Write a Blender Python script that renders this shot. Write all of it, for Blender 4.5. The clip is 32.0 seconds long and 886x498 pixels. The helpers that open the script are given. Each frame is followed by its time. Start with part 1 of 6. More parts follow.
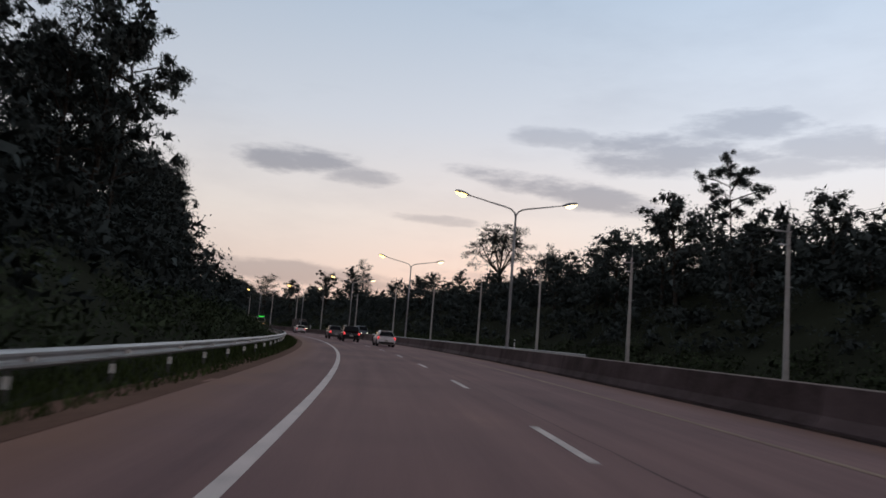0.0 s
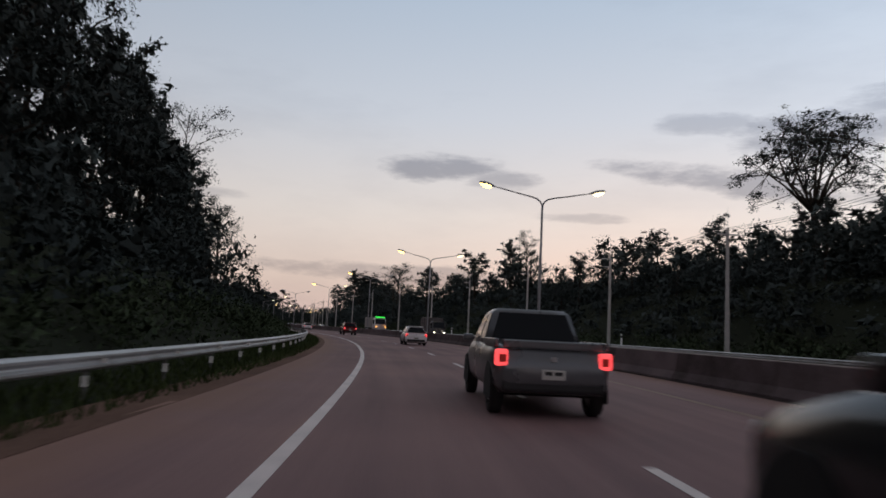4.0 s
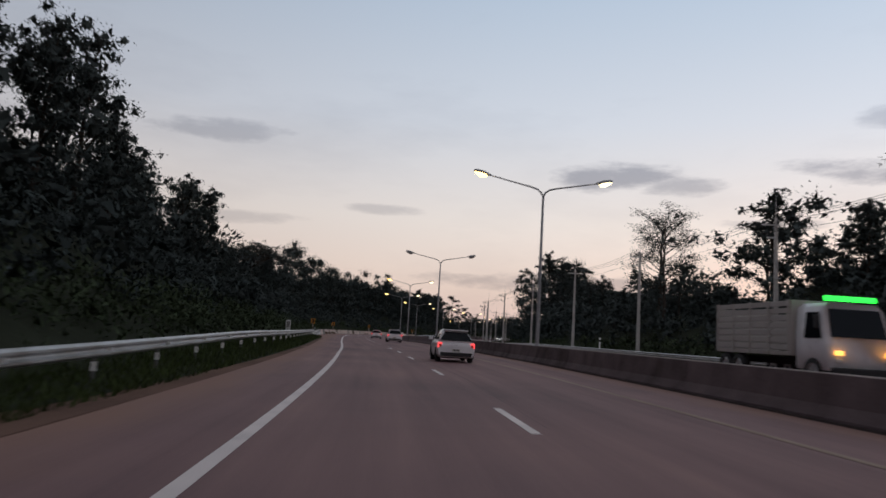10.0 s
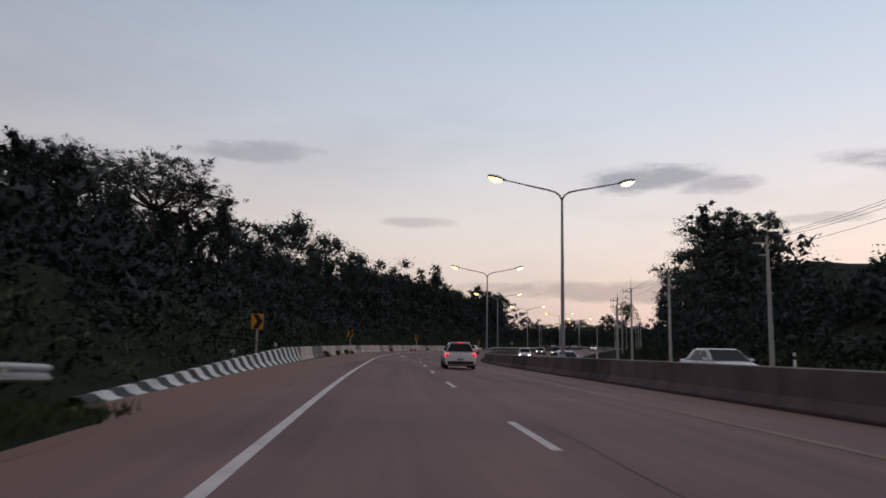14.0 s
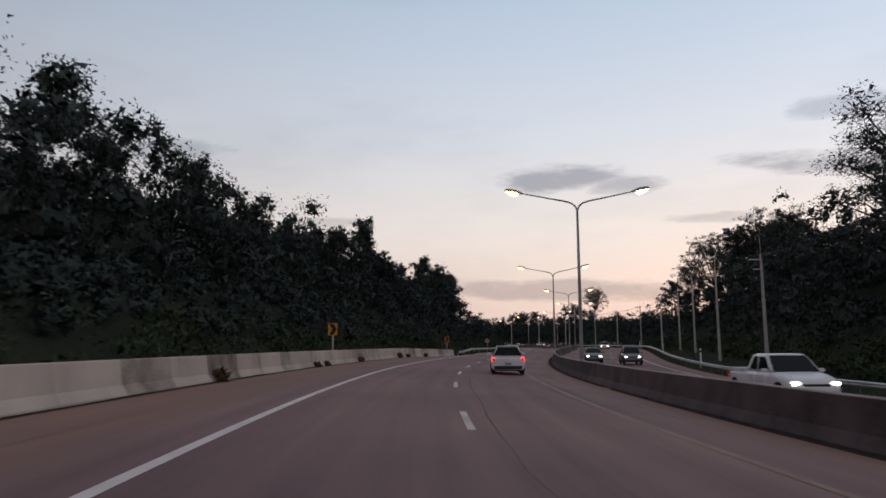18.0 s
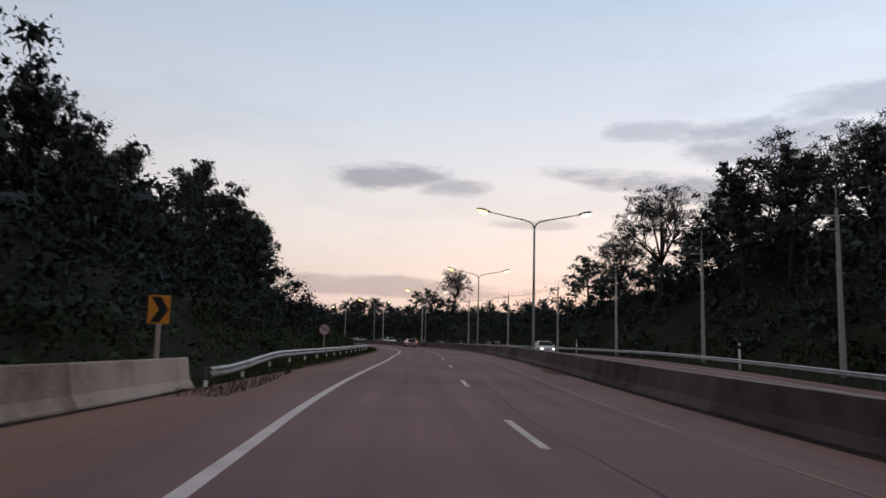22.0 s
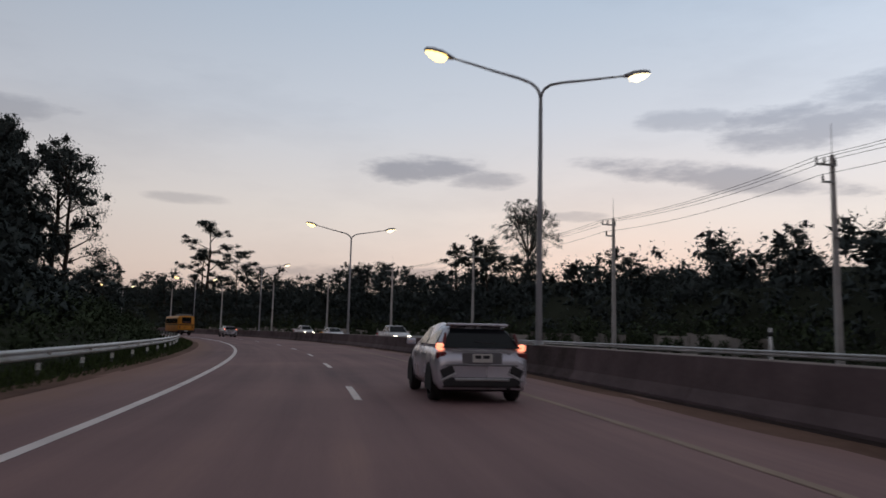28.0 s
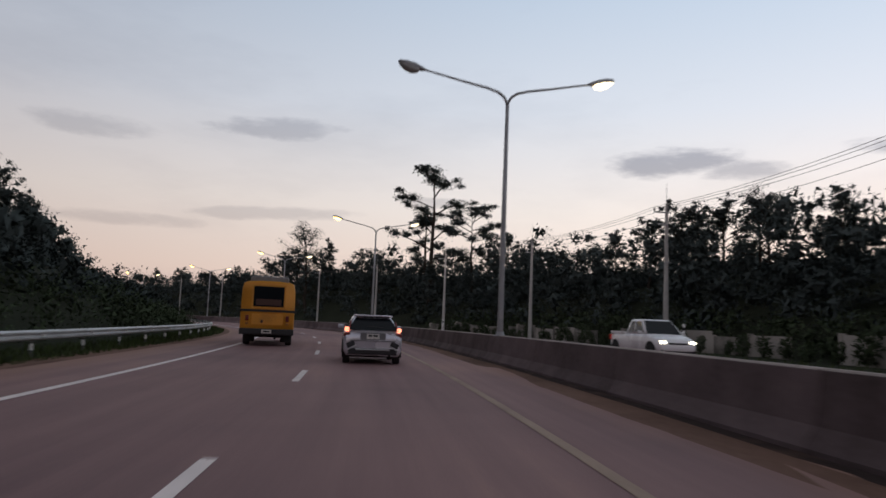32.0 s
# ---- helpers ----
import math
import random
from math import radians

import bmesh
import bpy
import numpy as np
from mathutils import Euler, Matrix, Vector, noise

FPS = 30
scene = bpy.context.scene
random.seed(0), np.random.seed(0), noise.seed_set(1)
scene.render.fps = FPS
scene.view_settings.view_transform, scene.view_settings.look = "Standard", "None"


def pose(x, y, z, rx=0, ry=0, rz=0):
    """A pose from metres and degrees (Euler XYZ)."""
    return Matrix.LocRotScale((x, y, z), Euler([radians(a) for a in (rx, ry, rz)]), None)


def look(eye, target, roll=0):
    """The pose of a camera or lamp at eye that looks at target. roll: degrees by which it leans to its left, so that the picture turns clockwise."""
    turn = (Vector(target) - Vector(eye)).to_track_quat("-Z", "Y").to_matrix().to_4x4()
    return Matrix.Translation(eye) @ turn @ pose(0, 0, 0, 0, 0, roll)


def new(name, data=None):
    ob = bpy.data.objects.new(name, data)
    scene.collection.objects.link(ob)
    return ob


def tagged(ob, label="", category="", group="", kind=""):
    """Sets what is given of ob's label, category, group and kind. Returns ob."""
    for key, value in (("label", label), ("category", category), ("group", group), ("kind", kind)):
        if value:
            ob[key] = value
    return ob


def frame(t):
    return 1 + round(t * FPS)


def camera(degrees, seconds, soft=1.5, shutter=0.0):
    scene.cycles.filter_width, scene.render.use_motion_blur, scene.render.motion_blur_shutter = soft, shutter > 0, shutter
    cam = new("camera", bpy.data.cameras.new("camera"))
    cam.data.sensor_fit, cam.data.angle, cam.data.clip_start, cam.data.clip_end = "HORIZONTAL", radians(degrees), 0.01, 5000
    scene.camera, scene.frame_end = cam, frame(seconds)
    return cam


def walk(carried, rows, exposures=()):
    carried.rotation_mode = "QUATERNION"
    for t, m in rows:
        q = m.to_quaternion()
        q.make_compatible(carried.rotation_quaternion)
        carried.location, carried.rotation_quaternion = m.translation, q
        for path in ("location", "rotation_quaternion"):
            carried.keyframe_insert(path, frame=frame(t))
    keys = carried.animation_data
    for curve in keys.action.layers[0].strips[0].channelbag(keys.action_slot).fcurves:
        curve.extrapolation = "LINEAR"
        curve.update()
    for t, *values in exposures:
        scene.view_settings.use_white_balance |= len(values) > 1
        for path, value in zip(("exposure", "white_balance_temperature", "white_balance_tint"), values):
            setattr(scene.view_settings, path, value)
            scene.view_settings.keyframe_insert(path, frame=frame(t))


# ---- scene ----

def eye(x, y, yaw, pitch, roll):
    """Camera pose 1.25 m over the lane: yaw to the left of +y, pitch up, roll, in degrees."""
    a, b = radians(yaw), radians(pitch)
    e = Vector((x, y, 1.25))
    return look(e, e + Vector((-math.sin(a) * math.cos(b), math.cos(a) * math.cos(b), math.sin(b))), roll)


cam = camera(63.4, 32.0, soft=1.6, shutter=0.3)
PATH = [
    (0.0, eye(0.00, 0.00, -4.00, 7.06, 4.66)),
    (0.5, eye(0.15, 10.39, -2.70, 6.85, 4.16)),
    (1.0, eye(0.03, 20.69, -1.27, 6.56, 3.82)),
    (1.5, eye(-0.36, 30.91, 0.19, 6.79, 3.78)),
    (2.0, eye(-1.03, 41.04, 1.75, 6.75, 3.81)),
    (2.5, eye(-1.98, 51.07, 3.40, 6.66, 3.49)),
    (3.0, eye(-3.19, 61.02, 5.09, 6.75, 3.04)),
    (3.5, eye(-4.66, 70.87, 6.72, 6.59, 2.87)),
    (4.0, eye(-6.36, 80.66, 7.76, 6.50, 2.92)),
    (4.5, eye(-8.25, 90.39, 8.64, 6.47, 3.09)),
    (5.0, eye(-10.33, 100.11, 9.57, 6.49, 3.22)),
    (5.5, eye(-12.58, 109.82, 10.62, 6.56, 3.20)),
    (6.0, eye(-15.01, 119.55, 11.70, 6.69, 2.88)),
    (6.5, eye(-17.63, 129.31, 12.93, 6.43, 2.60)),
    (7.0, eye(-20.48, 139.10, 13.92, 6.54, 2.60)),
    (7.5, eye(-23.58, 148.91, 15.28, 6.88, 2.78)),
    (8.0, eye(-26.97, 158.74, 16.71, 6.94, 2.93)),
    (8.5, eye(-30.64, 168.58, 18.30, 6.97, 3.08)),
    (9.0, eye(-34.57, 178.39, 19.52, 7.21, 3.37)),
    (9.5, eye(-38.76, 188.17, 20.52, 6.77, 3.46)),
    (10.0, eye(-43.20, 197.86, 21.65, 6.79, 3.31)),
    (10.5, eye(-47.85, 207.45, 22.74, 7.48, 2.87)),
    (11.0, eye(-52.65, 216.90, 23.84, 7.38, 2.47)),
    (11.5, eye(-57.56, 226.21, 24.92, 7.98, 2.87)),
    (12.0, eye(-62.53, 235.39, 25.79, 7.73, 3.20)),
    (12.5, eye(-67.54, 244.48, 25.85, 7.41, 2.95)),
    (13.0, eye(-72.58, 253.50, 25.22, 8.14, 2.48)),
    (13.5, eye(-77.60, 262.48, 24.86, 8.07, 1.82)),
    (14.0, eye(-82.60, 271.44, 24.51, 7.55, 0.95)),
    (14.5, eye(-87.53, 280.40, 24.03, 7.93, 0.37)),
    (15.0, eye(-92.39, 289.36, 23.57, 8.17, 0.01)),
    (15.5, eye(-97.13, 298.32, 22.96, 8.21, -0.20)),
    (16.0, eye(-101.75, 307.27, 22.13, 8.04, -0.31)),
    (16.5, eye(-106.20, 316.23, 21.14, 7.59, -0.39)),
    (17.0, eye(-110.46, 325.18, 20.18, 6.85, -0.47)),
    (17.5, eye(-114.52, 334.14, 19.16, 7.24, -0.44)),
    (18.0, eye(-118.34, 343.11, 17.72, 7.58, -0.36)),
    (18.5, eye(-121.86, 352.07, 15.65, 7.37, -0.20)),
    (19.0, eye(-125.06, 361.04, 13.70, 7.35, 0.19)),
    (19.5, eye(-127.91, 369.99, 11.85, 7.09, 0.55)),
    (20.0, eye(-130.42, 378.93, 10.28, 7.42, 0.81)),
    (20.5, eye(-132.62, 387.85, 8.45, 7.59, 0.97)),
    (21.0, eye(-134.53, 396.75, 6.74, 7.19, 1.08)),
    (21.5, eye(-136.20, 405.63, 5.21, 6.77, 1.30)),
    (22.0, eye(-137.67, 414.52, 3.91, 7.30, 1.55)),
    (22.5, eye(-138.99, 423.40, 3.08, 6.92, 1.74)),
    (23.0, eye(-140.15, 432.27, 2.32, 7.25, 2.03)),
    (23.5, eye(-141.16, 441.12, 1.56, 6.89, 2.22)),
    (24.0, eye(-142.05, 449.97, 1.12, 7.05, 2.51)),
    (24.5, eye(-142.84, 458.81, 0.61, 6.90, 2.71)),
    (25.0, eye(-143.57, 467.66, 0.04, 6.75, 2.58)),
    (25.5, eye(-144.30, 476.51, 0.04, 6.59, 2.40)),
    (26.0, eye(-145.07, 485.39, 0.60, 6.52, 2.10)),
    (26.5, eye(-145.95, 494.29, 1.53, 6.50, 1.76)),
    (27.0, eye(-147.00, 503.23, 2.76, 6.53, 1.46)),
    (27.5, eye(-148.28, 512.20, 4.34, 6.59, 1.29)),
    (28.0, eye(-149.84, 521.19, 6.47, 6.65, 1.35)),
    (28.5, eye(-151.72, 530.22, 8.94, 6.63, 1.63)),
    (29.0, eye(-153.98, 539.25, 11.20, 6.84, 1.84)),
    (29.5, eye(-156.62, 548.30, 13.37, 6.36, 1.98)),
    (30.0, eye(-159.71, 557.34, 15.83, 6.19, 2.13)),
    (30.5, eye(-163.25, 566.37, 18.50, 6.26, 2.14)),
    (31.0, eye(-167.26, 575.38, 21.21, 6.13, 2.17)),
    (31.5, eye(-171.75, 584.37, 23.86, 6.10, 2.41)),
    (32.0, eye(-176.69, 593.34, 26.07, 5.97, 2.35)),
]
walk(cam, PATH, exposures=[(0, -0.10), (3, -0.12), (6, -0.2), (9, -0.06), (11, 0.0), (14, 0.0), (19, 0.05), (24, 0.08), (25.5, 0.05), (28, -0.15), (29, -0.22), (30, 0.0), (31, 0.0), (32, 0.15)])
scene.view_settings.exposure = 0.0

# ---------------------------------------------------------------- node helper
def nodes_of(tree):
    tree.nodes.clear()

    def n(kind, **kw):
        nd = tree.nodes.new(kind)
        for k, v in kw.items():
            if k == "op":
                nd.operation = v
            elif k == "blend":
                nd.blend_type = v
            elif k == "dtype":
                nd.data_type = v
        return nd

    def put(a, b):
        tree.links.new(a, b)

    def math_(op, a, b=None, c=None, clamp=False):
        nd = tree.nodes.new("ShaderNodeMath")
        nd.operation, nd.use_clamp = op, clamp
        for i, v in enumerate((a, b, c)):
            if v is None:
                continue
            if isinstance(v, (int, float)):
                nd.inputs[i].default_value = v
            else:
                tree.links.new(v, nd.inputs[i])
        return nd.outputs[0]

    return n, put, math_


def ramp(nd, stops):
    el = nd.color_ramp.elements
    while len(el) > 1:
        el.remove(el[-1])
    el[0].position, el[0].color = stops[0][0], (*stops[0][1], 1)
    for p, c in stops[1:]:
        e = el.new(p)
        e.color = (*c, 1)


# ---------------------------------------------------------------- dusk sky with thin evening clouds
SUN_AZ, SUN_EL = -8.0, 1.0          # degrees left of +y, degrees up: the sun has just set ahead
world = bpy.data.worlds.new("dusk")
world.use_nodes = True
scene.world = world
n, put, M = nodes_of(world.node_tree)
tc = n("ShaderNodeTexCoord")
sep = n("ShaderNodeSeparateXYZ")
put(tc.outputs["Generated"], sep.inputs[0])
az = M("MULTIPLY", M("ARCTAN2", M("MULTIPLY", sep.outputs[0], -1.0), sep.outputs[1]), 57.29578)
elev = M("MULTIPLY", M("ARCSINE", sep.outputs[2]), 57.29578)
up = n("ShaderNodeValToRGB")
put(M("DIVIDE", elev, 60.0, clamp=True), up.inputs[0])
ramp(up, [(0.0, (0.62, 0.475, 0.44)), (0.06, (0.735, 0.60, 0.535)), (0.15, (0.725, 0.67, 0.64)), (0.28, (0.57, 0.61, 0.68)),
          (0.45, (0.415, 0.505, 0.625)), (0.7, (0.315, 0.355, 0.41)), (1.0, (0.235, 0.25, 0.275))])
# the afterglow: brighter towards the sunset, duller to the sides and behind
glow = M("POWER", M("MULTIPLY_ADD", M("COSINE", M("MULTIPLY", M("SUBTRACT", az, SUN_AZ), 0.0174533)), 0.5, 0.5, clamp=True), 2.2)
dim = n("ShaderNodeMix", dtype="RGBA", blend="MULTIPLY")
dim.inputs[0].default_value = 1.0
put(up.outputs[0], dim.inputs[6])
# opposite the sunset the sky turns a dull rose
rose = n("ShaderNodeMix", dtype="RGBA")
put(glow, rose.inputs[0])
rose.inputs[6].default_value, rose.inputs[7].default_value = (0.49, 0.43, 0.425, 1), (1.14, 1.14, 1.14, 1)
put(rose.outputs[2], dim.inputs[7])
sky = n("ShaderNodeTexSky")
sky.sky_type, sky.sun_disc = "NISHITA", False
sky.sun_elevation, sky.sun_rotation = radians(SUN_EL), radians(-SUN_AZ)
sky.air_density, sky.dust_density, sky.ozone_density = 1.2, 1.5, 1.5
# lit high haze to the right of the sunset
lobe = M("POWER", M("COSINE", M("MULTIPLY", M("ADD", az, 38.0), 0.0174533), clamp=True), 16.0)
haze = n("ShaderNodeVectorMath", op="SCALE")
put(dim.outputs[2], haze.inputs[0])
# brightness added to the unseen sky opposite the sunset, filling faces turned to the camera
back = M("MULTIPLY", M("COSINE", M("MULTIPLY", M("SUBTRACT", az, SUN_AZ), 0.0174533)), -1.0, clamp=True)
put(M("ADD", M("MULTIPLY_ADD", M("MULTIPLY", lobe, M("DIVIDE", elev, 14.0, clamp=True)), 0.30, 1.0), M("MULTIPLY", back, 0.75)), haze.inputs["Scale"])
both = n("ShaderNodeMix", dtype="RGBA", blend="ADD")
both.inputs[0].default_value = 0.02
put(haze.outputs[0], both.inputs[6])
put(sky.outputs[0], both.inputs[7])
# cloud banks: azimuth, elevation, half width, half height, tilt, density
CLOUDS = [(8.5, 12.9, 5.2, 1.05, -0.03, 1.0), (3.2, 12.2, 3.0, 0.8, -0.05, 0.8), (-12.5, 16.4, 3.2, 0.9, 0.02, 0.6),
          (-21.5, 15.2, 7.5, 1.6, 0.0, 0.85), (-27.5, 17.3, 5.5, 1.3, -0.04, 0.75), (-34.0, 15.6, 5.0, 1.4, 0.05, 0.65), (-30.0, 14.2, 4.5, 0.8, 0.0, 0.6),
          (-14.5, 12.0, 9.0, 1.05, 0.15, 0.95), (-2.9, 9.3, 3.2, 0.45, 0.02, 0.6), (10.0, 4.2, 13.0, 0.9, 0.02, 0.75),
          (39.5, 14.6, 5.2, 0.9, -0.06, 0.65), (53.0, 13.2, 4.0, 0.8, 0.0, 0.45), (26.5, 9.6, 3.0, 0.4, 0.0, 0.5),
          (40.0, 8.0, 6.0, 0.55, -0.05, 0.45), (50.0, 6.8, 6.0, 0.5, 0.0, 0.4), (-20.0, 5.0, 16.0, 0.7, 0.0, 0.45)]
noi = n("ShaderNodeTexNoise")
stretch = n("ShaderNodeMapping")
stretch.inputs["Scale"].default_value = (13.0, 13.0, 44.0)
put(tc.outputs["Generated"], stretch.inputs[0])
put(stretch.outputs[0], noi.inputs["Vector"])
noi.inputs["Scale"].default_value, noi.inputs["Detail"].default_value, noi.inputs["Roughness"].default_value = 1.0, 9.0, 0.62
rag = M("MULTIPLY", M("SUBTRACT", noi.outputs["Fac"], 0.5), 3.4)
total = None
for a, e, wa, we, tilt, dens in CLOUDS:
    dx = M("SUBTRACT", az, a)
    dy = M("SUBTRACT", M("SUBTRACT", elev, e), M("MULTIPLY", dx, tilt))
    d2 = M("ADD", M("POWER", M("ABSOLUTE", M("DIVIDE", dx, wa)), 2.0), M("POWER", M("ABSOLUTE", M("DIVIDE", dy, we)), 2.0))
    soft_edge = n("ShaderNodeMapRange")
    soft_edge.interpolation_type = "SMOOTHSTEP"
    put(M("ADD", d2, rag), soft_edge.inputs[0])
    for i, v in zip((1, 2, 3, 4), (1.55, 0.15, 0.0, dens)):
        soft_edge.inputs[i].default_value = v
    total = soft_edge.outputs[0] if total is None else M("MAXIMUM", total, soft_edge.outputs[0])
# thin veils over the whole sky
veil = n("ShaderNodeTexNoise")
wide = n("ShaderNodeMapping")
wide.inputs["Scale"].default_value = (2.6, 2.6, 9.0)
put(tc.outputs["Generated"], wide.inputs[0])
put(wide.outputs[0], veil.inputs["Vector"])
veil.inputs["Scale"].default_value, veil.inputs["Detail"].default_value, veil.inputs["Roughness"].default_value = 1.0, 6.0, 0.6
thin = M("MULTIPLY", M("SUBTRACT", veil.outputs["Fac"], 0.48, clamp=True), 0.8)
cl = n("ShaderNodeMix", dtype="RGBA")
put(M("MAXIMUM", M("MULTIPLY", total, 0.80), thin), cl.inputs[0])
put(both.outputs[2], cl.inputs[6])
tint = n("ShaderNodeMix", dtype="RGBA", blend="MULTIPLY")
tint.inputs[0].default_value = 1.0
put(both.outputs[2], tint.inputs[6])
tint.inputs[7].default_value = (0.42, 0.44, 0.50, 1)
put(tint.outputs[2], cl.inputs[7])
bg = n("ShaderNodeBackground")
bg.inputs["Strength"].default_value = 1.0
put(cl.outputs[2], bg.inputs[0])
wo = n("ShaderNodeOutputWorld")
put(bg.outputs[0], wo.inputs[0])


# ---------------------------------------------------------------- materials
def material(name, col, rough=0.6, metal=0.0, vary=0.25, scale=3.0, fine=40.0, bump=0.15, dark=None, emit=None, rand=0.0, island=0.0, coords="Object", spec=0.5):
    """A surface with blotches, grain and relief. dark: the colour of the stains; rand: brightness change from piece to piece."""
    m = bpy.data.materials.new(name)
    m.use_nodes = True
    n, put, M = nodes_of(m.node_tree)
    out, b = n("ShaderNodeOutputMaterial"), n("ShaderNodeBsdfPrincipled")
    put(b.outputs[0], out.inputs[0])
    b.inputs["Metallic"].default_value = metal
    b.inputs["Specular IOR Level"].default_value = spec
    t = n("ShaderNodeTexCoord")
    big, small = n("ShaderNodeTexNoise"), n("ShaderNodeTexNoise")
    for nd, s, d in ((big, scale, 5.0), (small, fine, 4.0)):
        put(t.outputs[coords], nd.inputs["Vector"])
        nd.inputs["Scale"].default_value, nd.inputs["Detail"].default_value = s, d
    f = M("ADD", M("MULTIPLY", big.outputs["Fac"], 0.7), M("MULTIPLY", small.outputs["Fac"], 0.3))
    if rand:
        oi = n("ShaderNodeObjectInfo")
        f = M("ADD", f, M("MULTIPLY", M("SUBTRACT", oi.outputs["Random"], 0.5), rand))
    if island:
        ge = n("ShaderNodeNewGeometry")
        f = M("ADD", f, M("MULTIPLY", M("SUBTRACT", ge.outputs["Random Per Island"], 0.5), island))
    cr = n("ShaderNodeValToRGB")
    lo = dark or tuple(c * (1 - vary) for c in col)
    hi = tuple(min(1, c * (1 + vary)) for c in col)
    ramp(cr, [(0.25, lo), (0.5, col), (0.75, hi)])
    put(f, cr.inputs[0])
    put(cr.outputs[0], b.inputs["Base Color"])
    put(M("MULTIPLY_ADD", M("SUBTRACT", big.outputs["Fac"], 0.5), 0.3, rough, clamp=True), b.inputs["Roughness"])
    if bump:
        bp = n("ShaderNodeBump")
        bp.inputs["Strength"].default_value, bp.inputs["Distance"].default_value = bump, 0.02
        put(small.outputs["Fac"], bp.inputs["Height"])
        put(bp.outputs[0], b.inputs["Normal"])
    if emit:
        b.inputs["Emission Color"].default_value = (*emit[:3], 1)
        b.inputs["Emission Strength"].default_value = emit[3]
    return m


def asphalt():
    m = bpy.data.materials.new("asphalt_worn")
    m.use_nodes = True
    n, put, M = nodes_of(m.node_tree)
    out, b = n("ShaderNodeOutputMaterial"), n("ShaderNodeBsdfPrincipled")
    put(b.outputs[0], out.inputs[0])
    t = n("ShaderNodeTexCoord")
    uv = n("ShaderNodeSeparateXYZ")
    put(t.outputs["UV"], uv.inputs[0])
    def noise_(scale, detail, vec=None, rough=0.55):
        nd = n("ShaderNodeTexNoise")
        put(vec or t.outputs["Object"], nd.inputs["Vector"])
        nd.inputs["Scale"].default_value, nd.inputs["Detail"].default_value, nd.inputs["Roughness"].default_value = scale, detail, rough
        return nd.outputs["Fac"]
    mp = n("ShaderNodeMapping")
    put(t.outputs["UV"], mp.inputs[0])
    mp.inputs["Scale"].default_value = (0.05, 1.4, 1.0)      # streaks run along the lanes
    streak = noise_(1.0, 5.0, mp.outputs[0])
    patch, grain = noise_(0.12, 4.0), noise_(45.0, 3.0)
    f = M("ADD", M("ADD", M("MULTIPLY", streak, 0.36), M("MULTIPLY", patch, 0.46)), M("MULTIPLY", grain, 0.18))
    cr = n("ShaderNodeValToRGB")
    ramp(cr, [(0.34, (0.168, 0.104, 0.108)), (0.47, (0.258, 0.160, 0.157)), (0.56, (0.312, 0.194, 0.186)), (0.68, (0.42, 0.258, 0.220))])
    put(f, cr.inputs[0])
    # reddish dust washed to the road's edges
    edge = n("ShaderNodeMapRange")
    edge.interpolation_type = "SMOOTHSTEP"
    put(M("ADD", M("ABSOLUTE", M("SUBTRACT", uv.outputs[1], 6.3)), M("MULTIPLY", M("SUBTRACT", noise_(0.5, 5.0), 0.5), 1.6)), edge.inputs[0])
    for i, v in zip((1, 2, 3, 4), (4.3, 6.2, 0.0, 0.8)):
        edge.inputs[i].default_value = v
    mx = n("ShaderNodeMix", dtype="RGBA")
    put(edge.outputs[0], mx.inputs[0])
    put(cr.outputs[0], mx.inputs[6])
    mx.inputs[7].default_value = (0.335, 0.195, 0.142, 1)
    put(mx.outputs[2], b.inputs["Base Color"])
    b.inputs["Specular IOR Level"].default_value = 0.10
    put(M("MULTIPLY_ADD", patch, 0.3, 0.62), b.inputs["Roughness"])
    bp = n("ShaderNodeBump")
    bp.inputs["Strength"].default_value, bp.inputs["Distance"].default_value = 0.35, 0.01
    put(grain, bp.inputs["Height"])
    put(bp.outputs[0], b.inputs["Normal"])
    return m


ROAD = asphalt()
PAINT = material("road_paint", (0.78, 0.685, 0.65), 0.7, vary=0.2, scale=1.2, fine=30, dark=(0.42, 0.36, 0.34), rand=0.25)
YELLOWLINE = material("road_paint_yellow", (0.36, 0.265, 0.205), 0.8, vary=0.35, scale=0.5, fine=14, dark=(0.21, 0.13, 0.12), spec=0.1)
CONCRETE = material("barrier_concrete", (0.140, 0.104, 0.106), 0.9, vary=0.5, scale=0.9, fine=12, bump=0.35, dark=(0.062, 0.045, 0.044), rand=0.25, spec=0.12)
PLASTER = material("stained_plaster", (0.33, 0.30, 0.27), 0.9, vary=0.35, scale=0.5, fine=9, bump=0.2, dark=(0.10, 0.095, 0.08), rand=0.5, spec=0.1)
PALECONC = material("pale_concrete", (0.60, 0.49, 0.42), 0.85, vary=0.25, scale=0.55, fine=22, bump=0.3, dark=(0.17, 0.12, 0.10), rand=0.3, spec=0.2)
GREYCONC = material("grey_mended_concrete", (0.24, 0.21, 0.19), 0.9, vary=0.3, scale=0.8, fine=22, bump=0.3, rand=0.2, spec=0.15)
WHITEP = material("white_stripe_paint", (0.80, 0.79, 0.77), 0.7, vary=0.2, scale=1.5, fine=25, dark=(0.42, 0.39, 0.36), rand=0.15)
BLACKP = material("black_stripe_paint", (0.025, 0.024, 0.025), 0.7, vary=0.4, scale=1.5, fine=25)
GALV = material("galvanised_steel", (0.50, 0.50, 0.50), 0.5, metal=0.65, vary=0.22, scale=1.2, fine=30, bump=0.08, dark=(0.30, 0.28, 0.26), rand=0.12)
POLEGREY = material("lamp_pole_steel", (0.34, 0.34, 0.35), 0.5, metal=0.4, vary=0.15, scale=2, fine=30, bump=0.05)
